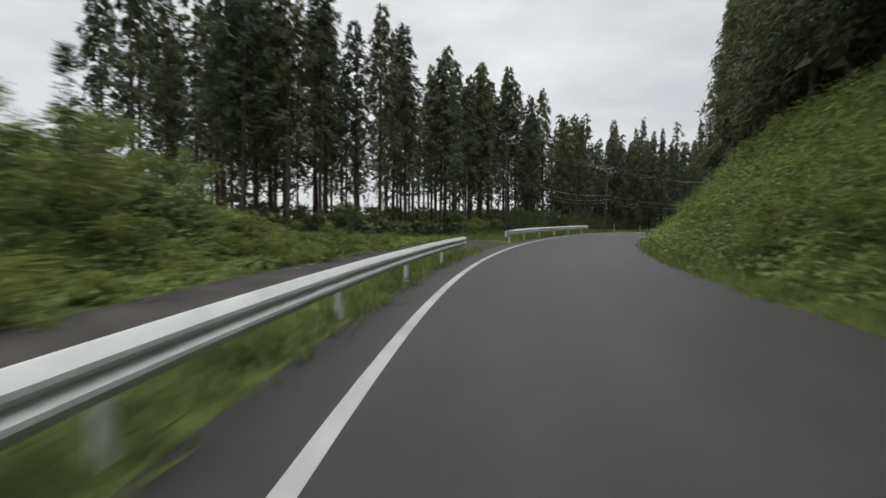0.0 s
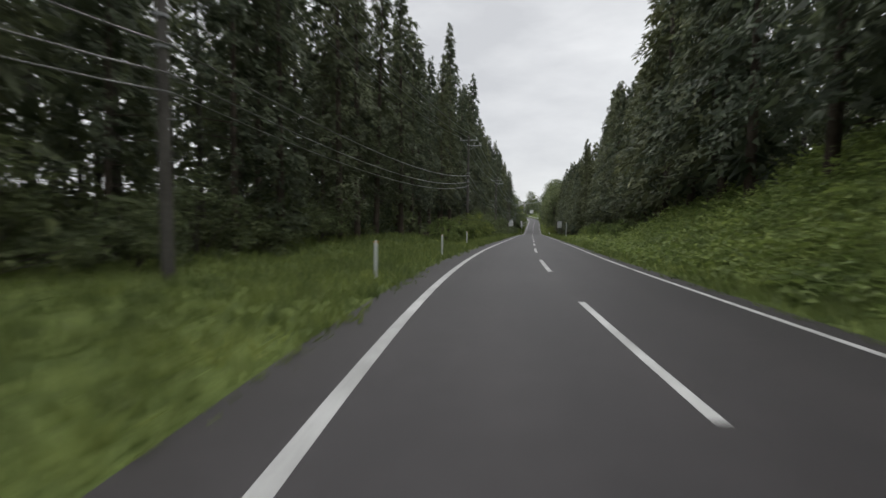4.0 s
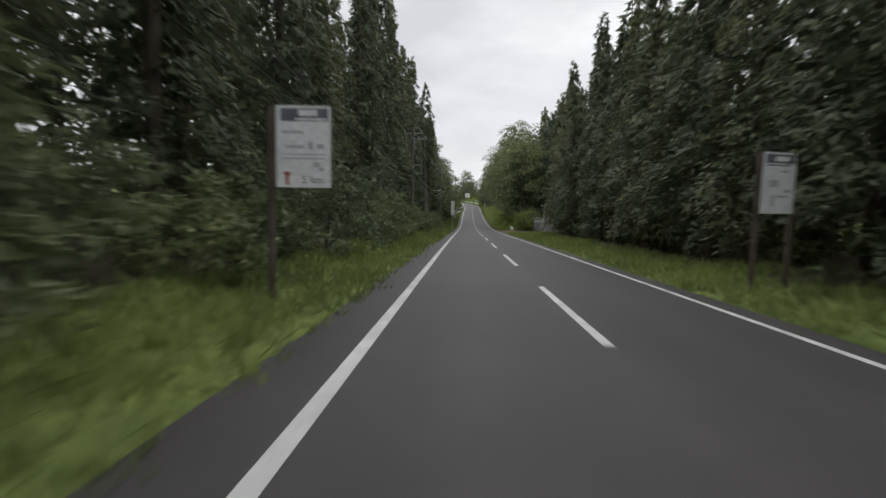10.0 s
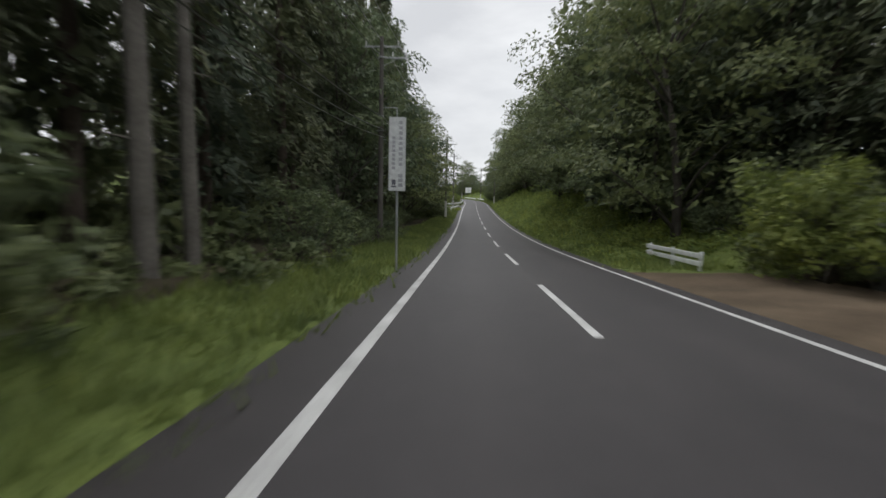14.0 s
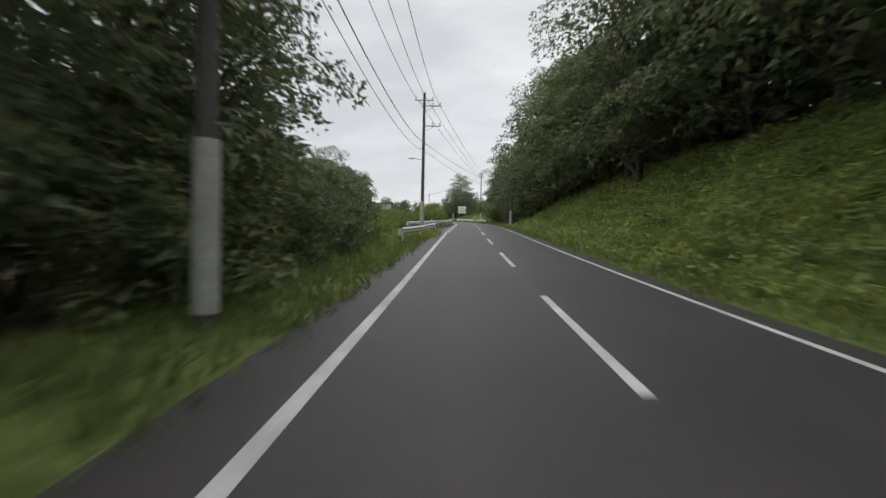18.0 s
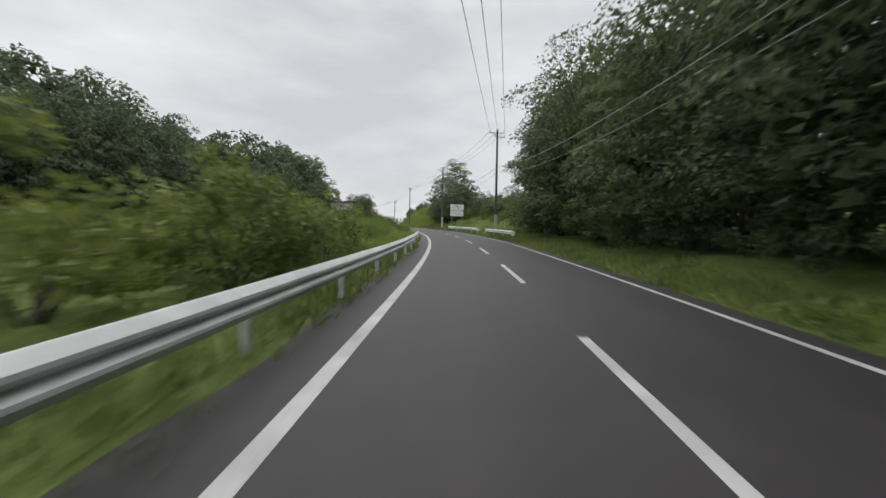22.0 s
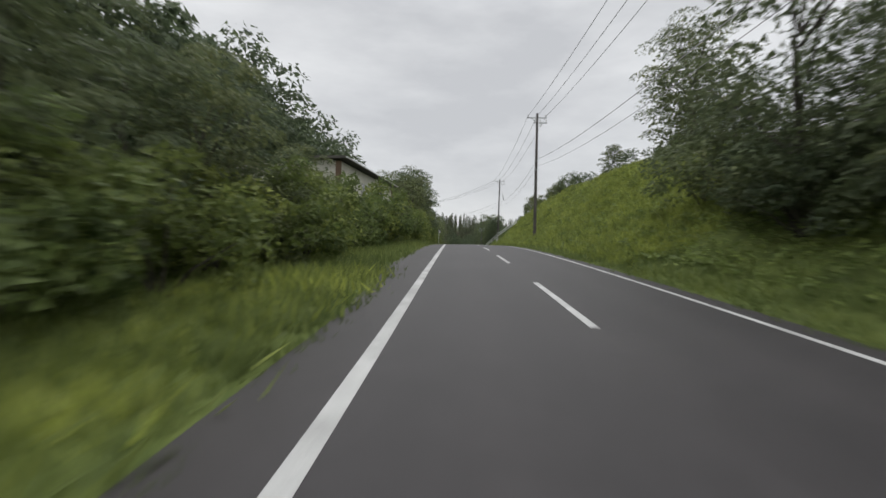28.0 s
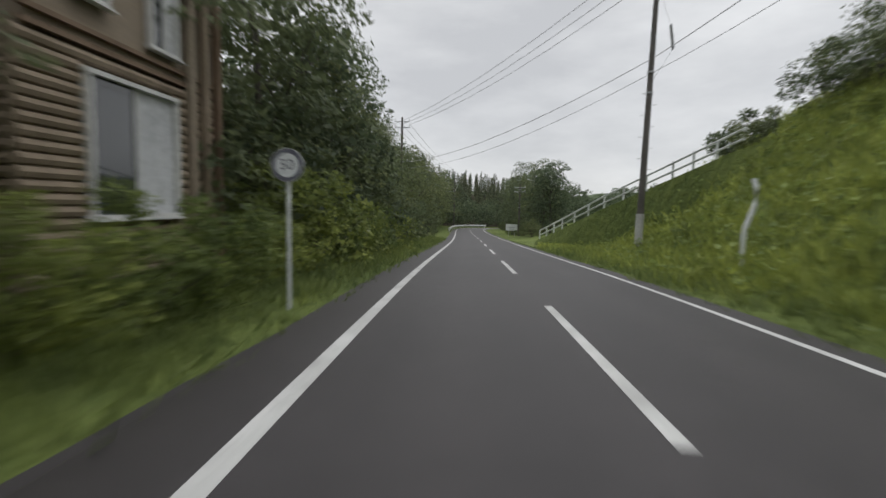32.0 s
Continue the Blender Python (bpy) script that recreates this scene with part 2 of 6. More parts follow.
CEDAR_FAR = foliage("cedar_needles_back", (0.044, 0.057, 0.036), (0.112, 0.134, 0.082), 0.38)
LEAF = foliage("broad_leaves", (0.050, 0.072, 0.034), (0.150, 0.181, 0.106), 0.42)
SHRUB = foliage("shrub_leaves", (0.068, 0.100, 0.026), (0.188, 0.232, 0.082), 0.48)
WEED = foliage("weeds", (0.126, 0.168, 0.042), (0.286, 0.340, 0.110), 0.48)
GRASS = foliage("grass_blades", (0.084, 0.120, 0.038), (0.190, 0.238, 0.100), 0.46)
REED = foliage("reed_blades", (0.128, 0.172, 0.040), (0.265, 0.325, 0.090), 0.58)
BLOOM = surface("white_bloom", (0.55, 0.56, 0.45), (0.72, 0.72, 0.62), 3, 20, 0.8, 0, 0.1)
CREAM = surface("cream_plaster", (0.52, 0.50, 0.44), (0.66, 0.64, 0.57), 0.5, 8, 0.85, 0, 0.15)
ROOF = surface("dark_roof", (0.07, 0.065, 0.06), (0.12, 0.11, 0.10), 0.6, 10, 0.7, 0, 0.3)
WOOD = surface("brown_wood", (0.13, 0.085, 0.055), (0.22, 0.155, 0.105), 1.0, 14, 0.8, 0, 0.4)
LOG = surface("pale_log", (0.20, 0.155, 0.11), (0.30, 0.24, 0.175), 1.2, 16, 0.8, 0, 0.4)
TAN = surface("tan_wall", (0.22, 0.175, 0.13), (0.30, 0.25, 0.19), 0.6, 10, 0.85, 0, 0.2)
FRAME = surface("pale_window_frame", (0.50, 0.50, 0.48), (0.62, 0.62, 0.60), 1.0, 10, 0.5, 0, 0.05)
CURTAIN = surface("pale_curtain", (0.45, 0.46, 0.47), (0.58, 0.59, 0.60), 2.5, 10, 0.9, 0, 0.2)
HILL = foliage("distant_wood", (0.055, 0.085, 0.050), (0.095, 0.125, 0.075), 0.0, 0.9)


def glass_material():
    m, t, b = nodes_of("window_glass")
    b.inputs["Base Color"].default_value = (0.03, 0.035, 0.04, 1)
    b.inputs["Roughness"].default_value, b.inputs["Specular IOR Level"].default_value = 0.04, 0.9
    return m


GLASS = glass_material()

# ---- mesh helpers ----
def mesh_object(name, verts, faces, material, parent=None, label="", smooth=False):
    me = bpy.data.meshes.new(name)
    me.from_pydata([tuple(v) for v in verts], [], faces)
    me.materials.append(material)
    if smooth:
        me.polygons.foreach_set("use_smooth", [True] * len(me.polygons))
    ob = new(name, me)
    if parent:
        ob.parent = parent
    if label:
        ob["label"] = label
    return ob


def part(name, bm, material, parent, label="", smooth=False):
    me = bpy.data.meshes.new(name)
    bm.to_mesh(me)
    bm.free()
    me.materials.append(material)
    if smooth:
        me.polygons.foreach_set("use_smooth", [True] * len(me.polygons))
    ob = new(name, me)
    ob.parent = parent
    if label:
        ob["label"] = label
    return ob


def box(bm, cx, cy, cz, sx, sy, sz, m=None, bevel=0.0):
    g = bmesh.ops.create_cube(bm, size=1.0)
    bmesh.ops.scale(bm, vec=(sx, sy, sz), verts=g["verts"])
    bmesh.ops.translate(bm, vec=(cx, cy, cz), verts=g["verts"])
    if bevel:
        edges = list({e for v in g["verts"] for e in v.link_edges})
        bmesh.ops.bevel(bm, geom=edges, offset=bevel, segments=1, affect="EDGES")
    elif m is not None:
        bmesh.ops.transform(bm, matrix=m, verts=g["verts"])


def tube(bm, a, b, r0, r1, seg=8, caps=True):
    a, b = Vector(a), Vector(b)
    d = b - a
    g = bmesh.ops.create_cone(bm, cap_ends=caps, segments=seg, radius1=r0, radius2=r1, depth=d.length)
    q = d.to_track_quat("Z", "Y").to_matrix().to_4x4()
    bmesh.ops.transform(bm, matrix=Matrix.Translation((a + b) / 2) @ q, verts=g["verts"])


def base(name, m, label, category, group=""):
    ob = new(name)
    ob.empty_display_size = 0.3
    ob.matrix_basis = m
    return tagged(ob, label, category, group)


def at_road(s, off, z=0.0, turn=0.0):
    """A pose beside the road whose y runs along it and whose x points to its right."""
    p = place(s, off, z)
    return Matrix.Translation(p) @ Matrix.Rotation(heading(s) + radians(turn), 4, "Z")


# ---- ground: one sheet, in metres along and across the road ----
# s, toe, height, width of the slope on either side
RIGHT = ((-20, 4.0, 6.6, 7), (40, 4.0, 6.6, 7), (70, 4.0, 5.2, 7), (95, 4.3, 2.1, 6), (115, 4.3, 1.7, 6), (130, 4.6, 0.5, 4), (194, 4.6, 0.4, 4),
         (202, 10, 0.6, 4), (215, 9, 1.0, 4), (222, 6, 1.4, 5), (235, 4.2, 2.5, 6), (250, 4.0, 5, 7), (300, 4.0, 5.5, 8), (320, 4.2, 3, 7),
         (338, 6, 0.8, 5), (362, 6, 0.8, 5), (375, 4.6, 1.5, 6), (388, 4.5, 3.5, 13), (400, 4.4, 4.0, 14), (430, 4.2, 4.2, 13), (445, 4.0, 5.8, 9.6), (470, 4.0, 7.1, 9.2),
         (500, 4.2, 7.4, 8.8), (514, 5.4, 7.0, 9.6), (522, 6.5, 5.4, 10.5), (540, 5.5, 1.5, 10), (640, 6, 2, 12))
LEFT = ((-20, 8.9, 4, 4), (9, 8.9, 3.2, 4), (20, 10.5, 0.9, 5), (30, 10, 0.2, 6), (60, 7, 0.1, 5), (90, 4.5, 0.5, 3), (250, 4.5, 0.4, 3),
        (285, 5, -0.6, 5), (300, 6, -0.5, 6), (320, 6, -0.6, 6), (360, 4.5, -0.5, 6), (440, 5, 0.0, 5), (455, 4.5, 0.6, 4), (520, 4.5, 0.6, 4),
        (640, 5, 1, 10))


def slope(table, s, d):
    s = float(s)
    ss = [r[0] for r in table]
    toe, high, wide = (float(np.interp(s, ss, [r[k] for r in table])) for k in (1, 2, 3))
    u = min(1.0, max(0.0, (d - toe) / wide))
    return high * (u * u * (3 - 2 * u) * 0.5 + u * 0.5)


def ground(s, off):
    """Height of the ground above the road's centre line."""
    d = abs(off)
    edge = 3.3 + (0.6 * float(np.interp(s, (432, 440, 482, 494), (0, 1, 1, 0))) if off > 0 else 0.0)
    z = -CROWN * min(d, edge + 0.3) - 0.03
    if d > edge:
        z += slope(LEFT if off > 0 else RIGHT, s, d) + 0.05 * min(1.0, d - edge)
        far = max(0.0, d - 30)
        if off > 0:
            hill = float(np.interp(s, (280, 330, 470, 520), (0, 1, 1, 0.3)))
            rise = float(np.interp(s, (590, 630), (0, 1)))
            z += hill * 9 * min(1.0, max(0.0, (d - 38) / 40)) - (1 - hill) * (1 - rise) * 0.04 * far
            # wooded hill beyond the last bend
            z += rise * 10 * min(1.0, max(0.0, (d - 16) / 40))
        else:
            z += 0.05 * far
        rough = min(1.0, (d - 3.3) / 3) if off < 0 or s > 30 else min(1.0, max(0.0, (d - 9.3) / 3))
        if off < 0 and d > 5:
            # slumps and hummocks on the cut banks
            z += (0.42 if s < 440 else 0.5) * min(1.0, (d - 5) / 2) * noise.noise((s * 0.33, off * 0.33, 3.0))
        z += rough * 0.16 * noise.noise((s * 0.45, off * 0.45, 0.0)) + rough * min(1.0, d / 12) * 0.5 * noise.noise((s * 0.09, off * 0.09, 7.0))
    return z


def make_ground():
    offs = [-60, -50, -42, -35, -30, -26, -22, -19, -17, -15, -13.5, -12, -11, -10, -9, -8, -7, -6.2, -5.4, -4.7, -4.1, -3.6, -3.0, 0,
            3.2, 3.7, 4.2, 4.8, 5.5, 6.3, 7.2, 8.2, 9.5, 11, 13, 15, 18, 22, 27, 33, 40, 48, 57, 67, 78, 90]
    ss = list(np.arange(S0, S1 + 0.1, 2.0))
    n = len(offs)
    verts = [place(s, o, ground(s, o)) for s in ss for o in offs]
    faces = [(i * n + j, i * n + j + 1, (i + 1) * n + j + 1, (i + 1) * n + j) for i in range(len(ss) - 1) for j in range(n - 1)]
    rim = list(range(n)) + [i * n + n - 1 for i in range(1, len(ss))] + [(len(ss) - 1) * n + j for j in range(n - 2, -1, -1)]
    rim += [i * n for i in range(len(ss) - 2, 0, -1)]
    mid = place(310, 0)
    m = len(rim)
    inner = rim
    for out, fall in ((12, 0.0), (40, 0.15), (150, 0.6), (2200, 1.0)):
        start = len(verts)
        for k in rim:
            v = verts[k]
            d = Vector((v.x - mid.x, v.y - mid.y, 0)).normalized()
            w = v + d * out
            verts.append(Vector((w.x, w.y, v.z * (1 - fall) - 4 * fall + (1.2 * noise.noise((w.x * 0.03, w.y * 0.03, 5.0)) if fall < 0.9 else 0))))
        outer = list(range(start, start + m))
        faces += [(inner[k], inner[(k + 1) % m], outer[(k + 1) % m], outer[k]) for k in range(m)]
        inner = outer
    ob = mesh_object("ground", verts, faces, GROUND, smooth=True)
    ob.data.materials.append(LITTER)
    ob.data.materials.append(SOIL)
    for i in range(len(ss) - 1):
        for j in range(n - 1):
            s, o = ss[i] + 1, (offs[j] + offs[j + 1]) / 2
            k = 0
            # on the right, floor colour past the last trees imitates the wood's deep shade
            if 0 < o < 38 and ((20 < s < 90 and o > 12) or (90 <= s < 285 and 6.0 < o < 27)) or -60 < o < 0 and ((s < 90 and o < -11.5) or (90 <= s < 130 and o < -8.5)
                                                                                            or (130 <= s < 196 and o < -6.4) or (218 < s < 335 and o < -11.5)) or s > 608 and o > 8:
                k = 1
            if 204 < s < 219 and -10.5 < o < -4.4:
                k = 2
            ob.data.polygons[i * (n - 1) + j].material_index = k
    return tagged(ob, "grassy ground with banks beside the road", "ground", kind="structure")


make_ground()


# ---- road ----
def strip(name, s_from, s_to, o1, o2, z, material, step=2.0, parent=None, label=""):
    ss = [s_from] + [float(k) for k in range(math.floor(s_from) + 1, math.ceil(s_to))] + [s_to]
    cols = [o1, o2] if o1 * o2 >= 0 else [o1, 0.0, o2]
    verts, faces, n = [], [], len(cols)
    for s in ss:
        verts += [place(s, o, z - CROWN * abs(o)) for o in cols]
    for i in range(len(ss) - 1):
        faces += [(i * n + j, i * n + j + 1, (i + 1) * n + j + 1, (i + 1) * n + j) for j in range(n - 1)]
    # turned-down edges
    k = len(verts)
    for s in ss:
        verts += [place(s, cols[0], z - CROWN * abs(cols[0]) - 0.12), place(s, cols[-1], z - CROWN * abs(cols[-1]) - 0.12)]
    if z < 0.001:
        for i in range(len(ss) - 1):
            faces += [(k + 2 * i, i * n, (i + 1) * n, k + 2 * i + 2), (i * n + n - 1, k + 2 * i + 1, k + 2 * i + 3, (i + 1) * n + n - 1)]
    return mesh_object(name, verts, [f[::-1] for f in faces], material, parent, label)


road = tagged(strip("road", S0, S1, -3.3, 3.65, 0.0, ASPHALT), "grey two-lane asphalt road with worn markings", "road", kind="structure")
_tracks = road.data.attributes.new("across", "FLOAT", "POINT")
_count = len(road.data.vertices) // 5
_tracks.data.foreach_set("value", np.array([-3.3, 0.0, 3.65] * _count + [-3.3, 3.65] * _count, np.float32))
def shoulder():
    """A wider asphalt margin before the houses, tapering out at both ends."""
    ss = [float(k) for k in range(430, 496)]
    verts, faces = [], []
    for s in ss:
        w = 3.655 + 0.5 * float(np.interp(s, (431, 440, 482, 494), (0, 1, 1, 0))) + 0.05 * noise.noise((s * 0.7, 0, 9.0))
        verts += [place(s, 3.652, -CROWN * 3.65), place(s, w, -CROWN * w), place(s, w, -CROWN * w - 0.1)]
    for i in range(len(ss) - 1):
        faces += [(3 * i + j, 3 * i + 3 + j, 3 * i + 4 + j, 3 * i + 1 + j) for j in range(2)]
    mesh_object("shoulder", verts, faces, ASPHALT, road, "weathered asphalt shoulder outside the edge line")


shoulder()
strip("edge_line", 40, S1, -2.68, -2.81, 0.004, PAINT, 1.0, road, "white painted edge line")
strip("edge_line", S0, 301.2, 2.67, 2.83, 0.004, PAINT, 1.0, road, "white painted edge line")
strip("edge_line", 314.2, S1, 2.65, 2.83, 0.004, PAINT, 1.0, road, "white painted edge line")
PHASE = ((0, 6.0), (57, 6.4), (87, 7.2), (117, 7.2), (127, 6.9), (156, 6.2), (195, 4.9), (215, 4.9), (263, 3.5), (273, 3.3), (323, 2.7), (353, 3.2),
         (383, 3.4), (424, 3.9), (445, 5.0), (465, 5.2), (486, 5.7), (496, 6.1), (640, 6.1))
for k in range(4, 63):
    end = 10 * k + np.interp(10 * k + 5, [p[0] for p in PHASE], [p[1] for p in PHASE])
    strip("centre_dash", end - 4.9, end, -0.065, 0.065 if k > 6 else 0.05, 0.004, PAINT, 5.0, road)
strip("centre_line", 34, 43.5, -0.05, 0.05, 0.004, WORN_PAINT, 1.0, road, "almost worn-off centre line")
for k in range(9):
    strip("give_way_block", 302.0 + k * 1.36, 302.0 + k * 1.36 + 0.72, 2.55, 2.95, 0.004, PAINT, 1.0, road)


def patch(name, outline, material, label, z=0.0, lift=0.02):
    """A side road: a quad strip between two edges given along the road, resting on the ground."""
    verts, faces = [], []
    for (s1, o1), (s2, o2) in outline:
        for u in np.linspace(0, 1, 7):
            s, o = s1 + (s2 - s1) * u, o1 + (o2 - o1) * u
            verts.append(place(s, o, max(ground(s, o), -CROWN * abs(o) - 0.1) + lift))
    for i in range(len(outline) - 1):
        faces += [(i * 7 + j, i * 7 + j + 1, (i + 1) * 7 + j + 1, (i + 1) * 7 + j) for j in range(6)]
    ob = mesh_object(name, verts, faces, material, smooth=True)
    return tagged(ob, label, "side road", kind="structure")

# ---- plants ----
def blades_at(points, dirs, length, width, rng, droop=0.0, facing=None, turn=0.5):
    """Leaf sprays: one pointed blade a point, along dirs, with a random roll or with its upper side towards facing."""
    n = len(points)
    d = dirs + rng.normal(0, 0.35, (n, 3))
    d[:, 2] -= droop
    r = rng.normal(0, 1, (n, 3))
    if facing is not None:
        r = facing / (np.linalg.norm(facing, axis=1)[:, None] + 1e-9) + turn * r
        r /= np.linalg.norm(r, axis=1)[:, None] + 1e-9
        d = d - r * (d * r).sum(1)[:, None] * 0.85
    d /= np.linalg.norm(d, axis=1)[:, None] + 1e-9
    side = np.cross(d, r)
    side /= np.linalg.norm(side, axis=1)[:, None] + 1e-9
    ln = (length * rng.uniform(0.6, 1.3, n))[:, None]
    wd = (width * rng.uniform(0.6, 1.3, n))[:, None]
    v = np.stack([points + side * wd / 2, points + d * ln, points - side * wd / 2], 1)
    return v.reshape(-1, 3)


def leaf_mesh(name, verts, material):
    n = len(verts) // 3
    me = bpy.data.meshes.new(name)
    me.vertices.add(3 * n)
    me.vertices.foreach_set("co", np.asarray(verts, dtype=np.float32).ravel())
    me.loops.add(3 * n)
    me.loops.foreach_set("vertex_index", np.arange(3 * n, dtype=np.int32))
    me.polygons.add(n)
    me.polygons.foreach_set("loop_start", np.arange(0, 3 * n, 3, dtype=np.int32))
    me.polygons.foreach_set("loop_total", np.full(n, 3, dtype=np.int32))
    me.materials.append(material)
    me.update()
    return me


def trunk_mesh(name, paths, material, seg=7):
    """Tapered limbs: each path is a list of (x, y, z, radius)."""
    verts, faces = [], []
    for path in paths:
        k0 = len(verts)
        for i, (x, y, z, r) in enumerate(path):
            a = Vector(path[max(0, i - 1)][:3])
            b = Vector(path[min(len(path) - 1, i + 1)][:3])
            q = (b - a).to_track_quat("Z", "Y")
            for j in range(seg):
                c = q @ Vector((math.cos(2 * math.pi * j / seg) * r, math.sin(2 * math.pi * j / seg) * r, 0))
                verts.append((x + c.x, y + c.y, z + c.z))
        for i in range(len(path) - 1):
            for j in range(seg):
                j2 = (j + 1) % seg
                faces.append((k0 + i * seg + j, k0 + i * seg + j2, k0 + (i + 1) * seg + j2, k0 + (i + 1) * seg + j))
        faces.append(tuple(k0 + (len(path) - 1) * seg + j for j in range(seg)))
    me = bpy.data.meshes.new(name)
    me.from_pydata(verts, [], faces)
    me.polygons.foreach_set("use_smooth", [True] * len(me.polygons))
    me.materials.append(material)
    return me


def cedar_meshes(height, clear, radius, branches, sprays, seed, material, size=0.5, slim=0.5, limbs=9, core=0, bark=CEDAR_BARK, sparse=0.0):
    """Japanese cedar: straight trunk, bare up to clear, then a narrow cone of drooping tufted boughs."""
    rng = np.random.default_rng(seed)
    bend = rng.normal(0, 0.12, 2)
    paths = [[(bend[0] * u * u, bend[1] * u * u, height * u - (0.25 if u == 0 else 0), (0.19 - 0.05 * sparse) * (1 - u) ** 0.8 * height / 18 + 0.02) for u in
              (0, 0.03, 0.15, 0.45, 0.98)]]
    pts, dirs = [], []
    for k in range(branches):
        u = (k + rng.uniform(0, 1)) / branches
        z = clear + (height - clear) * u ** 0.95
        cone = (1 - u) ** (0.75 - 0.2 * sparse) * (0.75 + 0.35 * min(1, u * 6)) + 0.05
        reach = radius * cone * rng.uniform(0.6, 1.2)
        a = k * 2.399 + rng.uniform(-0.5, 0.5)
        out = np.array([math.cos(a), math.sin(a), 0.0])
        tan = np.array([-math.sin(a), math.cos(a), 0.0])
        # in a close stand the lower boughs are thin, broken and half bare
        thin = 1.0 - sparse * max(0.0, 1.0 - u / 0.5) * rng.uniform(0.75, 1.0)
        n = max(4, int(sprays * (0.3 + 0.7 * cone) * thin))
        f = rng.uniform(0.3, 1.0, n) ** 0.6
        wide = (0.16 + 0.26 * reach) * (1.15 - 0.55 * f)
        p = out[None] * (reach * f)[:, None] + tan[None] * (rng.normal(0, 0.55, n) * wide)[:, None]
        p[:, 2] = z + 0.18 * reach * np.sin(f * 2.4) - 0.34 * reach * f ** 2 + rng.normal(0, 0.10 + 0.05 * reach, n)
        pts.append(p)
        dirs.append(np.tile(out * 0.75 + np.array([0, 0, 0.1]), (n, 1)) + tan[None] * (rng.normal(0, 0.5, n))[:, None])
        if reach > 0.9 and k % limbs == 0:
            e = out * reach * 0.7
            paths.append([(0, 0, z - 0.15, 0.035), (e[0], e[1], z - 0.02 * reach, 0.010)])
    for k in range(5 if clear > 4 else 0):
        z, a, l = rng.uniform(2.0, clear), rng.uniform(0, 6.28), rng.uniform(0.4, 1.1)
        paths.append([(0, 0, z, 0.03), (math.cos(a) * l, math.sin(a) * l, z + 0.05, 0.008)])
    pts, dirs = np.concatenate(pts), np.concatenate(dirs)
    around = pts * np.array([1.0, 1.0, 0.0])
    around /= np.linalg.norm(around, axis=1)[:, None] + 1e-9
    leaves = blades_at(pts, dirs, size, size * slim, rng, 0.45, around * 0.8 + np.array([0, 0, 0.75]), 0.42)
    if core:
        # older, heavier growth close to the trunk
        u, a = rng.uniform(0.4 * sparse, 0.93, core), rng.uniform(0, 6.283, core)
        rr = radius * ((1 - u) ** 0.75) * rng.uniform(0.05, 0.55, core)
        inner = np.stack([np.cos(a) * rr, np.sin(a) * rr, clear + (height - clear) * u], 1)
        leaves = np.concatenate([leaves, blades_at(inner, np.stack([np.cos(a), np.sin(a), -0.2 + 0 * a], 1), 0.52, 0.36, rng, 0.3)])
    return trunk_mesh("trunk", paths, bark, 6), leaf_mesh("crown", leaves, material)


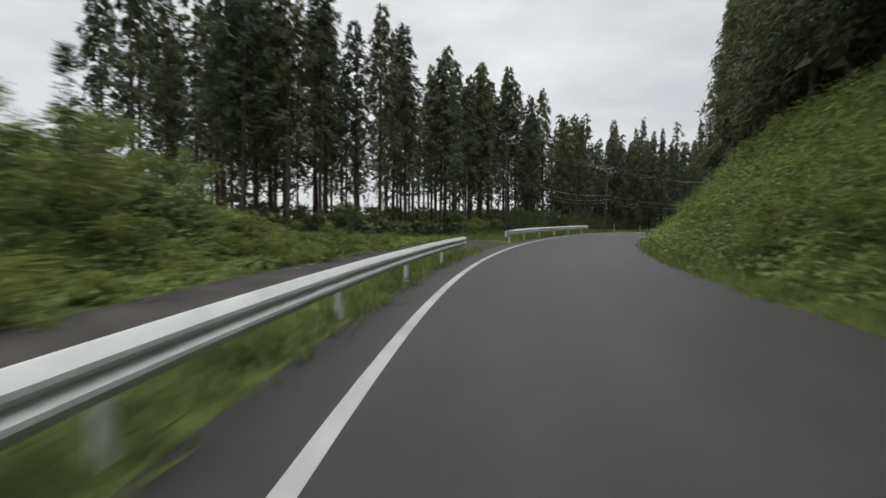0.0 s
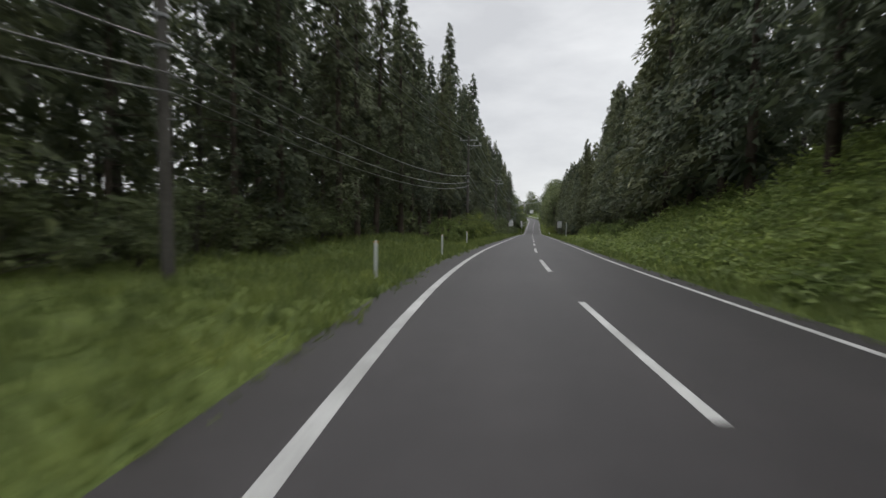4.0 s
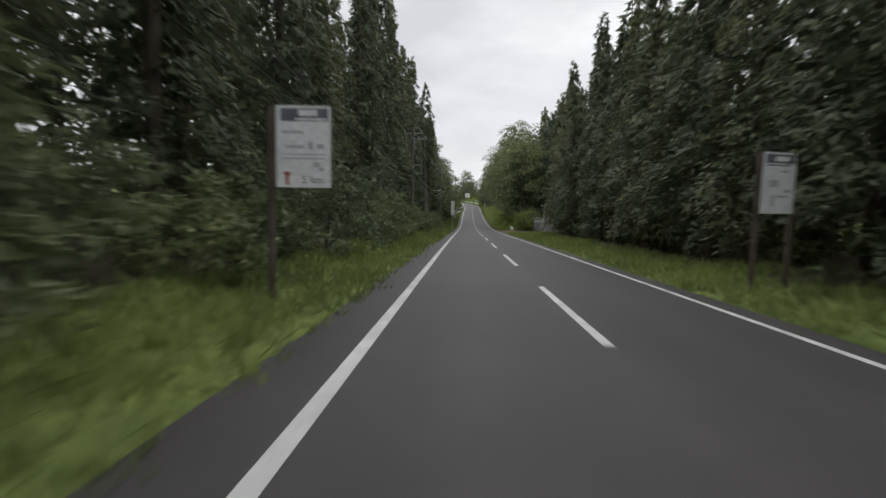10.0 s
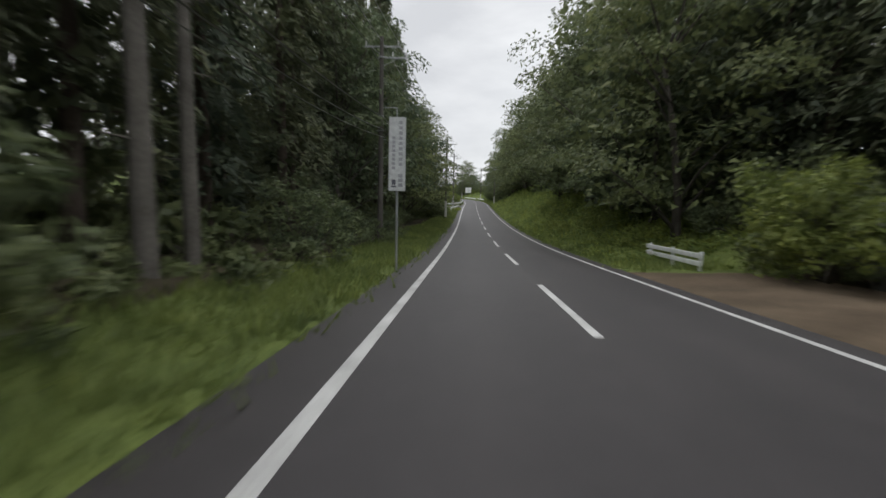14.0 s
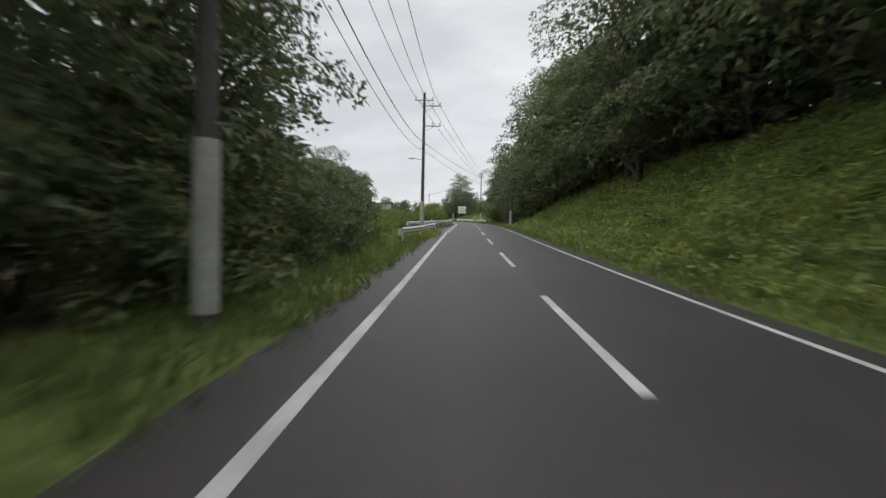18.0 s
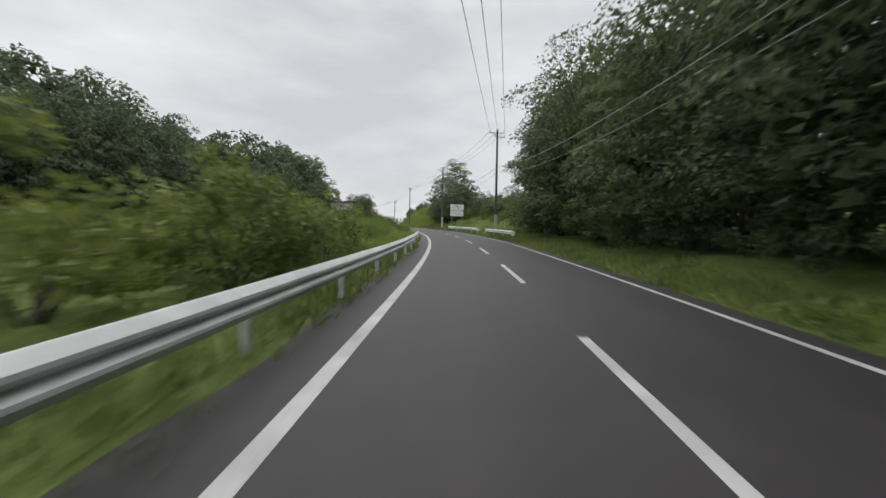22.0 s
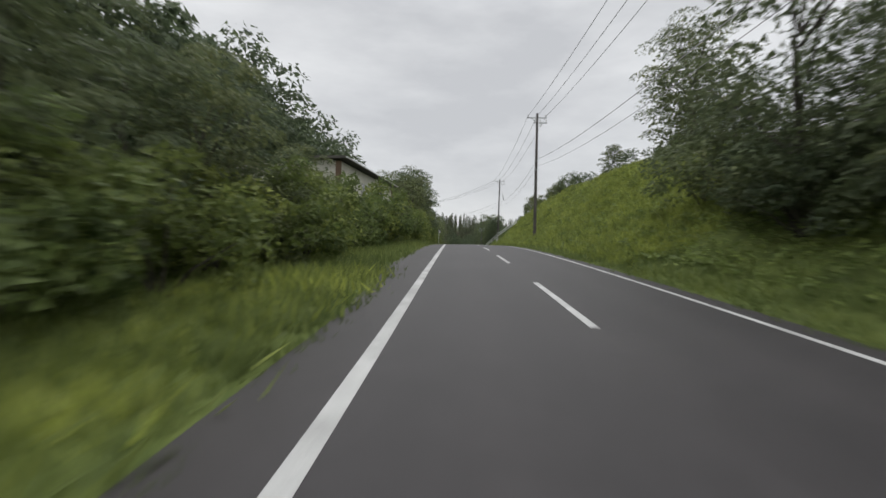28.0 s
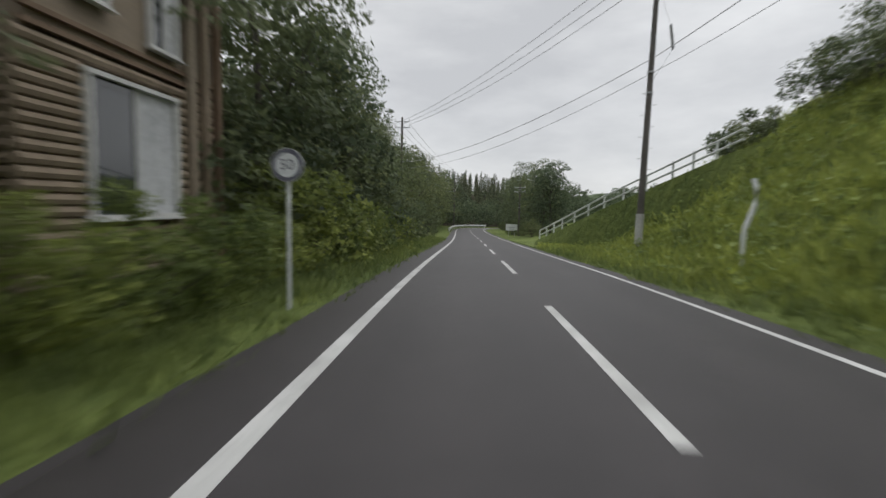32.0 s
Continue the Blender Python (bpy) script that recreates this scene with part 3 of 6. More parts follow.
def broadleaf_meshes(height, radius, clear, clumps, sprays, seed, material, size=0.28, lean=0.0, limbs=3, core=0, flat=0.55):
    """A deciduous tree: forked limbs, each ending in flat layered pads of leaves."""
    rng = np.random.default_rng(seed)
    top = height * 0.55
    stem = [(lean * u * u * 2, 0.15 * math.sin(u * 5), top * u - (0.2 if u == 0 else 0), 0.14 * height / 9 * (1 - 0.6 * u)) for u in (0, 0.05, 0.3, 0.65, 1)]
    paths = [stem]
    pts, dirs, face = [], [], []
    for k in range(clumps):
        a = k * 2.399 + rng.uniform(-0.6, 0.6)
        u = (k + rng.uniform(0, 1)) / clumps
        z = clear + (height - clear) * (0.06 + 0.92 * u)
        cone = math.sin(math.pi * min(1, 0.26 + 0.68 * u)) ** 0.6
        reach = radius * cone * rng.uniform(0.4, 1.08)
        c = np.array([math.cos(a) * reach + lean * 2 * u, math.sin(a) * reach, z])
        r = radius * rng.uniform(0.22, 0.40)
        n = int(sprays * rng.uniform(0.6, 1.3))
        q = rng.normal(0, 1, (n, 3))
        q /= np.linalg.norm(q, axis=1)[:, None]
        q *= (rng.uniform(0.30, 1.0, n) ** 0.5)[:, None]
        q[:, 2] = np.abs(q[:, 2]) * flat - 0.30 * (q[:, 0] ** 2 + q[:, 1] ** 2)
        pts.append(c[None] + q * r)
        face.append(q + np.array([math.cos(a) * 0.35, math.sin(a) * 0.35, 0.45])[None])
        dirs.append(q * 0.6 + np.array([math.cos(a) * 0.5, math.sin(a) * 0.5, 0.0])[None])
        if k % limbs == 0:
            h0 = min(top, max(0.3, z - reach * 0.9 - 0.3))
            b = stem[0][0] + lean * 2 * (h0 / max(top, 0.1)) ** 2
            paths.append([(b, 0, h0, 0.05 * height / 9), (c[0] * 0.5 + b * 0.5, c[1] * 0.5, (h0 + z) / 2 + 0.2, 0.03 * height / 9), (c[0], c[1], z, 0.012)])
    pts, dirs = np.concatenate(pts), np.concatenate(dirs)
    leaves = blades_at(pts, dirs, size, size * 0.7, rng, 0.15, np.concatenate(face), 0.42)
    if core:
        # shaded twigs and leaves inside the crown
        u, a = rng.uniform(0.02, 0.92, core), rng.uniform(0, 6.283, core)
        rr = radius * np.sin(math.pi * (0.26 + 0.68 * u)) ** 0.6 * rng.uniform(0.0, 0.72, core) ** 0.7
        inner = np.stack([np.cos(a) * rr + lean * 2 * u, np.sin(a) * rr, clear + (height - clear) * u], 1)
        leaves = np.concatenate([leaves, blades_at(inner, np.stack([np.cos(a), np.sin(a), 0 * a], 1), max(0.38, size * 1.4), max(0.3, size), rng, 0.2)])
    return trunk_mesh("trunk", paths, BARK, 6), leaf_mesh("crown", leaves, material)


def bush_meshes(height, radius, clumps, sprays, seed, material, size=0.2):
    rng = np.random.default_rng(seed)
    paths, pts, dirs, face = [], [], [], []
    for k in range(clumps):
        a, f = rng.uniform(0, 2 * math.pi), rng.uniform(0, 1) ** 0.6
        z = height * rng.uniform(0.08, 1.0) * (1 - 0.45 * f * f)
        c = np.array([math.cos(a) * radius * f, math.sin(a) * radius * f, z])
        n = int(sprays * rng.uniform(0.6, 1.3))
        q = rng.normal(0, 1, (n, 3))
        q /= np.linalg.norm(q, axis=1)[:, None]
        q *= (rng.uniform(0.2, 1.0, n) ** 0.5)[:, None]
        q[:, 2] *= 0.7
        pts.append(c[None] + q * min(height, radius) * rng.uniform(0.22, 0.4))
        dirs.append(q * 0.6 + np.array([math.cos(a) * 0.4, math.sin(a) * 0.4, 0.3])[None])
        face.append(q + np.array([math.cos(a) * 0.3 * f, math.sin(a) * 0.3 * f, 0.5])[None])
        if k % 4 == 0:
            paths.append([(0, 0, -0.15, 0.04), (c[0] * 0.4, c[1] * 0.4, z * 0.5, 0.025), (c[0], c[1], z, 0.008)])
    pts, dirs = np.concatenate(pts), np.concatenate(dirs)
    pts[:, 2] = np.maximum(pts[:, 2], 0.03)
    return trunk_mesh("stems", paths, BARK, 5), leaf_mesh("leaves", blades_at(pts, dirs, size, size * 0.66, rng, 0.1, np.concatenate(face), 0.45), material)


def plant(name, stem, crown, label, category, group, first=("trunk", "crown")):
    """One plant with its two parts, to be copied."""
    ob = new(name)
    ob.empty_display_size = 0.3
    tagged(ob, label, category, group)
    for nm, me in zip(first, (stem, crown)):
        p = new(nm, me)
        p.parent = ob
    return ob


SPECIES = {}


def species(key, kind, variants):
    SPECIES[key] = [variants, kind, {}]


def grow(key, s, off, scale=1.0, rng=random, variant=None, sink=0.0, turn=None):
    """Stands one plant of a species on the ground beside the road."""
    variants, (name, label, category, group, names), first = SPECIES[key]
    k = rng.randrange(len(variants)) if variant is None else variant
    p = place(s, off, ground(s, off) - sink)
    a = rng.uniform(0, 2 * math.pi) if turn is None else turn
    m = Matrix.LocRotScale(p, Euler((rng.uniform(-0.02, 0.02), rng.uniform(-0.02, 0.02), a)), None)
    sc = scale * rng.uniform(0.88, 1.12)
    if k not in first:
        ob = plant(name, *variants[k], label, category, group, names)
        ob.matrix_basis = m
        first[k] = ob
    else:
        ob = copy_thing(first[k], m)
    ob.scale = (sc, sc, sc * rng.uniform(0.94, 1.06))
    return ob


TREE, BUSH = ("trunk", "crown"), ("stem", "foliage")
species("cedar_open", ("cedar_tree", "tall dark green cedar with a bare lower trunk", "tree", "cedars in the plantation", TREE),
        [cedar_meshes(h, c, r, 82, 72, sd, CEDAR, 0.35, 0.44, 5, 110, CEDAR_BARK, 0.9) for h, c, r, sd in ((17, 3.2, 2.0, 11), (18, 4.4, 1.9, 12), (16, 2.8, 2.1, 13), (17.5, 5.0, 1.8, 14))])
species("cedar_bare", ("cedar_tree", "tall cedar with a pale bare trunk at the verge", "tree", "bare-trunked cedars at the verge", TREE),
        [cedar_meshes(h, c, r, 50, 50, sd, CEDAR, 0.37, 0.44, 9, 80, PALE_BARK) for h, c, r, sd in ((18, 8.5, 1.8, 15), (17, 8.0, 1.7, 16))])
species("cedar_wall", ("cedar_tree", "dark green cedar with boughs down to the ground", "tree", "cedars along the road", TREE),
        [cedar_meshes(h, c, r, 74, 66, sd, CEDAR, 0.33, 0.42, 9, 460) for h, c, r, sd in ((15, 0.8, 2.4, 21), (14, 1.0, 2.6, 22), (16, 0.6, 2.3, 23), (15.5, 1.3, 2.5, 24))])
species("cedar_tall", ("cedar_tree", "very tall dark cedar with long drooping boughs", "tree", "tall cedars along the road", TREE),
        [cedar_meshes(h, c, r, 84, 66, sd, CEDAR, 0.34, 0.42, 9, 420) for h, c, r, sd in ((20.0, 1.8, 2.2, 31), (21.0, 2.6, 2.1, 32), (19.0, 1.2, 2.25, 33), (20.0, 3.4, 2.1, 34))])
species("cedar_back", ("cedar_tree", "cedar inside the dark wood", "tree", "cedars inside the wood", TREE),
        [cedar_meshes(h, c, r, 44, 15, sd, CEDAR_FAR, 0.72, 0.5, 99, 90) for h, c, r, sd in ((16, 2.0, 2.3, 41), (17, 3.0, 2.4, 42), (15, 1.5, 2.2, 43))])
species("cedar_far", ("cedar_tree", "bare-trunked cedar inside the plantation", "tree", "cedars inside the wood", TREE),
        [cedar_meshes(h, c, r, 46, 30, sd, CEDAR_FAR, 0.52, 0.44, 99, 0, CEDAR_BARK, 0.8) for h, c, r, sd in ((17, 4.5, 1.9, 45), (18, 5.5, 1.8, 46), (16, 4.0, 2.0, 47))])
species("broadleaf", ("broadleaf_tree", "dark leafy deciduous tree with layered branches", "tree", "deciduous trees beside the road", TREE),
        [broadleaf_meshes(h, r, c, 36, 205, sd, LEAF, 0.19, ln, 3, 950) for h, r, c, sd, ln in ((12, 4.2, 0.9, 51, 0.3), (10.5, 3.8, 0.7, 52, 0.0), (13, 4.4, 1.0, 53, -0.2), (9, 3.4, 0.5, 54, 0.2))])
species("layered", ("broadleaf_tree", "spreading deciduous tree with drooping layered boughs", "tree", "deciduous trees beside the road", TREE),
        [broadleaf_meshes(h, r, c, 30, 235, sd, LEAF, 0.19, ln, 2, 420, 0.26) for h, r, c, sd, ln in ((12, 4.7, 1.6, 57, 0.2), (11, 4.5, 1.3, 58, 0.0), (13, 4.8, 1.8, 59, -0.2))])
species("grove", ("broadleaf_tree", "rounded deciduous tree on the wooded hill", "tree", "trees on the wooded hill", TREE),
        [broadleaf_meshes(h, r, c, 24, 44, sd, LEAF, 0.62, 0.0, 99, 190) for h, r, c, sd in ((12, 4.5, 0.6, 61), (11, 4.2, 0.4, 62), (14, 4.6, 0.8, 63))])
species("grove_edge", ("broadleaf_tree", "rounded deciduous tree at the edge of the hill wood", "tree", "trees on the wooded hill", TREE),
        [broadleaf_meshes(h, r, c, 30, 70, sd, LEAF, 0.40, 0.0, 99, 380) for h, r, c, sd in ((12, 4.6, 0.3, 64), (11, 4.4, 0.3, 65), (13, 4.6, 0.4, 66))])
species("shrub", ("shrub", "leafy green roadside shrub", "bush", "roadside shrubs", BUSH),
        [bush_meshes(h, r, 26, 84, sd, SHRUB, 0.17) for h, r, sd in ((2.2, 1.6, 71), (1.7, 1.4, 72), (2.8, 1.7, 73), (3.4, 1.9, 74))])
species("thicket", ("bush", "dark leafy shrub at the edge of the wood", "bush", "shrubs at the wood's edge", BUSH),
        [bush_meshes(h, r, 30, 80, sd, LEAF, 0.185) for h, r, sd in ((3.0, 1.9, 81), (2.2, 1.7, 82), (4.2, 2.1, 83))])
species("low", ("shrub", "low shrub beneath the cedars", "bush", "undergrowth", BUSH),
        [bush_meshes(h, r, 9, 26, sd, LEAF, 0.36) for h, r, sd in ((1.8, 1.6, 85), (1.4, 1.5, 86))])

R = random.Random(5)


def rows(key, s_from, s_to, o_from, o_to, step, side, jitter=0.8, scale=1.0, skip=0.0):
    """Plants a stand of trees between two distances from the road."""
    rng = random.Random("%s %g %g %g" % (key, s_from, o_from, side))
    s = s_from
    while s < s_to:
        o = o_from
        while o < o_to:
            if rng.random() > skip:
                grow(key, s + rng.uniform(-jitter, jitter), side * (o + rng.uniform(-jitter, jitter)), scale, rng)
            o += step
        s += step


def joined_stand(name, label, stands):
    """Woods too deep to count: many trees in one mesh."""
    rng = random.Random(name)
    quads, leafy = [], []
    for key, s_from, s_to, o_from, o_to, step, side, jitter, scale, skip in stands:
        variants = SPECIES[key][0]
        cache = []
        for stem, crown in variants:
            cs = np.empty(len(crown.vertices) * 3, np.float32)
            crown.vertices.foreach_get("co", cs)
            sv = np.array([v.co for v in stem.vertices])
            sf = np.array([p.vertices[:] for p in stem.polygons if len(p.vertices) == 4][:24])
            cache.append((cs.reshape(-1, 3), sv[sf[:, [0, 1, 2, 0, 2, 3]]].reshape(-1, 3)))
        s = s_from
        while s < s_to:
            o = o_from
            while o < o_to:
                if rng.random() > skip:
                    cs, tv = cache[rng.randrange(len(cache))]
                    a, b = s + rng.uniform(-jitter, jitter), side * (o + rng.uniform(-jitter, jitter))
                    p = np.array(place(a, b, ground(a, b) - 0.1))
                    k, t = scale * rng.uniform(0.8, 1.15), rng.uniform(0, 6.28)
                    m = np.array(((math.cos(t), -math.sin(t), 0), (math.sin(t), math.cos(t), 0), (0, 0, 1))) * k
                    for v, flag in ((cs, 1), (tv, 0)):
                        quads.append(v @ m.T + p)
                        leafy.append(np.full(len(v) // 3, flag, np.int32))
                o += step
            s += step
    me = leaf_mesh(name, np.concatenate(quads), BARK)
    crown_material = SPECIES[stands[0][0]][0][0][1].materials[0]
    me.materials.append(crown_material)
    me.polygons.foreach_set("material_index", np.concatenate(leafy))
    return tagged(new(name, me), label, "wood", kind="stuff")


# cedar plantation on the outside of the first bend
rows("cedar_open", 23, 27.5, 15.5, 21, 2.3, 1, 0.6, 0.9, 0.0)
rows("cedar_open", 26, 35, 22, 37, 3.2, 1, 0.8, 1.05, 0.0)
rows("cedar_open", 28, 50, 13, 18, 3.1, 1, 1.2, 0.95, 0.05)
rows("cedar_open", 50, 62, 13, 18, 3.1, 1, 1.2, 0.94, 0.08)
rows("cedar_open", 62, 92, 12, 14.5, 3.1, 1, 1.0, 0.87, 0.05)
rows("thicket", 46, 92, 10.6, 11.6, 2.6, 1, 0.6, 0.72, 0.1)
# tall cedars lining the straight
rows("cedar_tall", 76, 108, 9.6, 10.6, 2.9, 1, 0.6, 0.78, 0.05)
rows("cedar_tall", 108, 210, 9.7, 10.7, 2.6, 1, 0.6, 1.0, 0.05)
rows("cedar_tall", 211, 262, 10.2, 11.2, 2.7, 1, 0.6, 1.0, 0.05)
# dark cedars above the cutting, then down to the verge
rows("cedar_wall", -18, 48, 10.7, 11.7, 2.6, -1, 0.5, 1.2, 0.03)
rows("cedar_wall", 48, 96, 8.3, 9.3, 2.6, -1, 0.5, 1.25, 0.03)
rows("cedar_wall", 96, 132, 9.0, 10.0, 2.3, -1, 0.5, 1.0, 0.02)
rows("cedar_wall", 132, 196, 7.8, 8.8, 2.15, -1, 0.45, 0.86, 0.02)
rows("cedar_wall", 205, 240, 13.0, 14.0, 2.8, -1, 0.6, 1.2, 0.03)
joined_stand("cedar_wood", "dark cedar wood behind the first rows", (
    ("cedar_far", 36, 92, 20.5, 33, 3.6, 1, 1.2, 0.98, 0.15), ("cedar_far", 23, 36, 22.5, 28, 3.4, 1, 1.0, 0.95, 0.1), ("cedar_back", 66, 104, 15, 25, 3.6, 1, 1.2, 1.0, 0.1), ("cedar_far", 94, 142, 13, 23, 4.4, 1, 1.4, 1.1, 0.25), ("cedar_far", 142, 196, 13, 23, 4.4, 1, 1.4, 1.1, 0.3), ("cedar_back", 112, 196, 14, 26, 4.2, 1, 1.4, 1.1, 0.2), ("cedar_back", 196, 262, 13, 22, 4.2, 1, 1.4, 1.1, 0.05),
    ("cedar_back", 622, 694, 24, 80, 3.7, 1, 1.4, 0.62, 0.03), ("cedar_back", -18, 240, 15, 24, 3.6, -1, 1.2, 1.05, 0.08), ("cedar_back", 132, 196, 11, 14, 3.2, -1, 1.0, 0.95, 0.05)))
# deciduous trees over the grass bank
rows("broadleaf", 226, 256, 8.3, 9.3, 3.6, -1, 0.7, 1.25, 0.0)
rows("thicket", 224, 252, 9.4, 10.0, 2.3, -1, 0.5, 0.85, 0.05)
rows("broadleaf", 256, 290, 11.0, 12.0, 3.7, -1, 0.7, 1.3, 0.03)
rows("broadleaf", 290, 336, 9.3, 10.3, 3.7, -1, 0.7, 1.32, 0.0)
rows("broadleaf", 338, 370, 9.0, 10.0, 3.4, -1, 0.8, 1.1, 0.03)
rows("broadleaf", 362, 374, 13.0, 14.0, 3.6, -1, 0.8, 1.15, 0.0)
rows("thicket", 336, 364, 8.6, 9.2, 2.5, -1, 0.5, 0.85, 0.05)
rows("thicket", 365, 375, 7.4, 8.0, 2.3, -1, 0.4, 0.9, 0.0)
rows("thicket", 230, 334, 12.0, 12.6, 2.8, -1, 0.6, 0.8, 0.1)
rows("thicket", 290, 334, 10.6, 11.2, 3.2, -1, 0.5, 0.6, 0.1)
# left side after the straight
rows("layered", 233, 256, 9.6, 10.4, 3.6, 1, 0.6, 1.2, 0.0)
rows("layered", 256, 266, 8.6, 9.4, 3.4, 1, 0.5, 1.0, 0.0)
rows("thicket", 232, 270, 9.0, 9.8, 2.6, 1, 0.5, 0.7, 0.1)
rows("layered", 266, 281, 9.4, 10.4, 3.2, 1, 0.6, 0.9, 0.0)
rows("thicket", 272, 287, 6.6, 9.5, 2.6, 1, 0.6, 0.95, 0.1)
rows("shrub", 287, 300, 7.6, 11.5, 2.1, 1, 0.5, 0.55, 0.05)
rows("shrub", 290, 302, 12.5, 16, 2.6, 1, 0.7, 0.9, 0.1)
rows("broadleaf", 280, 291, 12, 17, 5.0, 1, 1.0, 0.62, 0.1)
rows("shrub", 306, 330, 14, 26, 3.2, 1, 1.0, 0.85, 0.1)
rows("shrub", 311, 320, 8.0, 13, 2.3, 1, 0.5, 0.6, 0.1)
rows("shrub", 320, 348, 6.4, 12, 2.6, 1, 0.8, 1.0, 0.1)
grow("shrub", 353, 8.2, 1.0, R, 3)
grow("broadleaf", 353.6, 9.0, 0.36, R, 3)
grow("shrub", 350, 7.6, 0.6, R, 0)
for _s, _o, _k, _v in ((313, 15.8, 0.6, 0), (318, 17, 0.78, 2), (323.5, 15.5, 0.7, 1), (315, 22, 0.8, 3), (308, 20, 0.75, 1)):
    grow("broadleaf", _s, _o, _k, R, _v)
# thick roadside growth before the houses
rows("shrub", 381, 411, 4.9, 5.9, 1.5, 1, 0.3, 0.34, 0.1)
rows("shrub", 424, 442, 7.8, 10, 2.0, 1, 0.5, 1.05, 0.0)
rows("thicket", 438, 456, 8.6, 9.2, 2.3, 1, 0.5, 1.0, 0.05)
rows("broadleaf", 428, 441, 9.4, 10.2, 2.9, 1, 0.4, 0.54, 0.0)
grow("broadleaf", 443.5, 8.8, 0.5, R, 1)
rows("shrub", 446, 458.4, 10.2, 14.5, 2.0, 1, 0.3, 1.2, 0.0)
rows("shrub", 442, 450, 7.9, 9.4, 2.0, 1, 0.4, 1.1, 0.0)
rows("shrub", 450, 458, 8.0, 9.2, 1.8, 1, 0.3, 1.4, 0.0)
rows("thicket", 457, 468, 7.6, 8.1, 1.8, 1, 0.3, 0.82, 0.0)
rows("shrub", 468, 480, 7.4, 7.9, 1.7, 1, 0.3, 1.45, 0.0)
rows("shrub", 457, 466, 6.7, 7.2, 1.9, 1, 0.3, 0.8, 0.0)
rows("shrub", 466, 481, 6.0, 6.5, 1.9, 1, 0.3, 0.75, 0.05)
rows("shrub", 480, 490, 6.5, 7.1, 1.9, 1, 0.4, 1.25, 0.0)
rows("shrub", 492, 499.5, 5.4, 5.9, 1.7, 1, 0.3, 0.52, 0.0)
rows("shrub", 500, 514, 6.0, 6.8, 2.0, 1, 0.4, 1.0, 0.0)
rows("broadleaf", 501, 516, 8.8, 12.4, 3.6, 1, 0.6, 0.95, 0.0)
rows("broadleaf", 482, 490.5, 7.4, 8.2, 2.6, 1, 0.4, 0.68, 0.0)
grow("broadleaf", 491.8, 10.4, 0.8, R, 1)
rows("broadleaf", 480, 492, 11.0, 12.0, 3.2, 1, 0.6, 0.62, 0.0)
rows("broadleaf", 517, 545, 9, 10, 4.2, 1, 0.8, 0.78, 0.05)
rows("thicket", 500, 545, 8.2, 9.2, 2.3, 1, 0.4, 1.5, 0.0)
rows("broadleaf", 545, 600, 8.4, 9.4, 4.2, 1, 1.0, 0.8, 0.1)
rows("thicket", 513, 560, 6.6, 7.4, 3.0, 1, 0.6, 0.7, 0.2)
grow("layered", 596, 8.0, 0.98, R, 0)
grow("layered", 604, 8.6, 0.9, R, 2)
# right bank growth
rows("shrub", 396, 430, 11, 18, 3.6, -1, 1.0, 0.8, 0.25)
rows("broadleaf", 426, 437, 8.6, 12.5, 3.6, -1, 0.8, 0.72, 0.05)
grow("cedar_wall", 457.7, -49.5, 0.72, R, 1)
rows("thicket", 412, 440, 13.5, 20, 2.7, -1, 0.8, 1.0, 0.05)
grow("shrub", 216.6, -7.2, 1.15, R, 3)
grow("thicket", 217.3, -7.9, 0.8, R, 0)
grow("thicket", 215.9, -8.3, 0.7, R, 2)
grow("shrub", 216.0, -6.9, 0.9, R, 2)
grow("thicket", 218.6, -8.0, 0.9, R, 2)
rows("thicket", 432, 444.5, 8.2, 10.5, 2.2, -1, 0.6, 1.1, 0.0)
grow("layered", 466, -18.5, 1.2, R, 2)
grow("broadleaf", 467.2, -19.6, 1.15, R, 0)
grow("broadleaf", 463.0, -17.5, 0.62, R, 1)

for _s, _o, _k in ((374.5, -9.4, 0.8), (371.5, -8.4, 0.85), (376.4, -12.4, 1.25), (377.0, -10.2, 0.85), (374, -15, 1.25), (372.5, -10.6, 1.3), (369, -9.8, 1.2)):
    grow("broadleaf", _s, _o, _k, R, 0)
grow("broadleaf", 331, -9.6, 1.4, R, 2)
rows("thicket", 476, 512, 15.5, 17, 3.4, -1, 1.0, 0.45, 0.3)
rows("thicket", 486, 498, 13.2, 14.0, 2.3, -1, 0.5, 0.85, 0.05)
grow("broadleaf", 471.5, -13.6, 0.33, R, 3)
rows("thicket", 500, 513, 11.6, 12.6, 2.0, -1, 0.5, 0.8, 0.0)
rows("broadleaf", 548, 600, 9.6, 10.6, 4.0, -1, 1.0, 0.78, 0.05)
rows("thicket", 548, 600, 7.4, 8.2, 3.4, -1, 0.8, 0.55, 0.2)
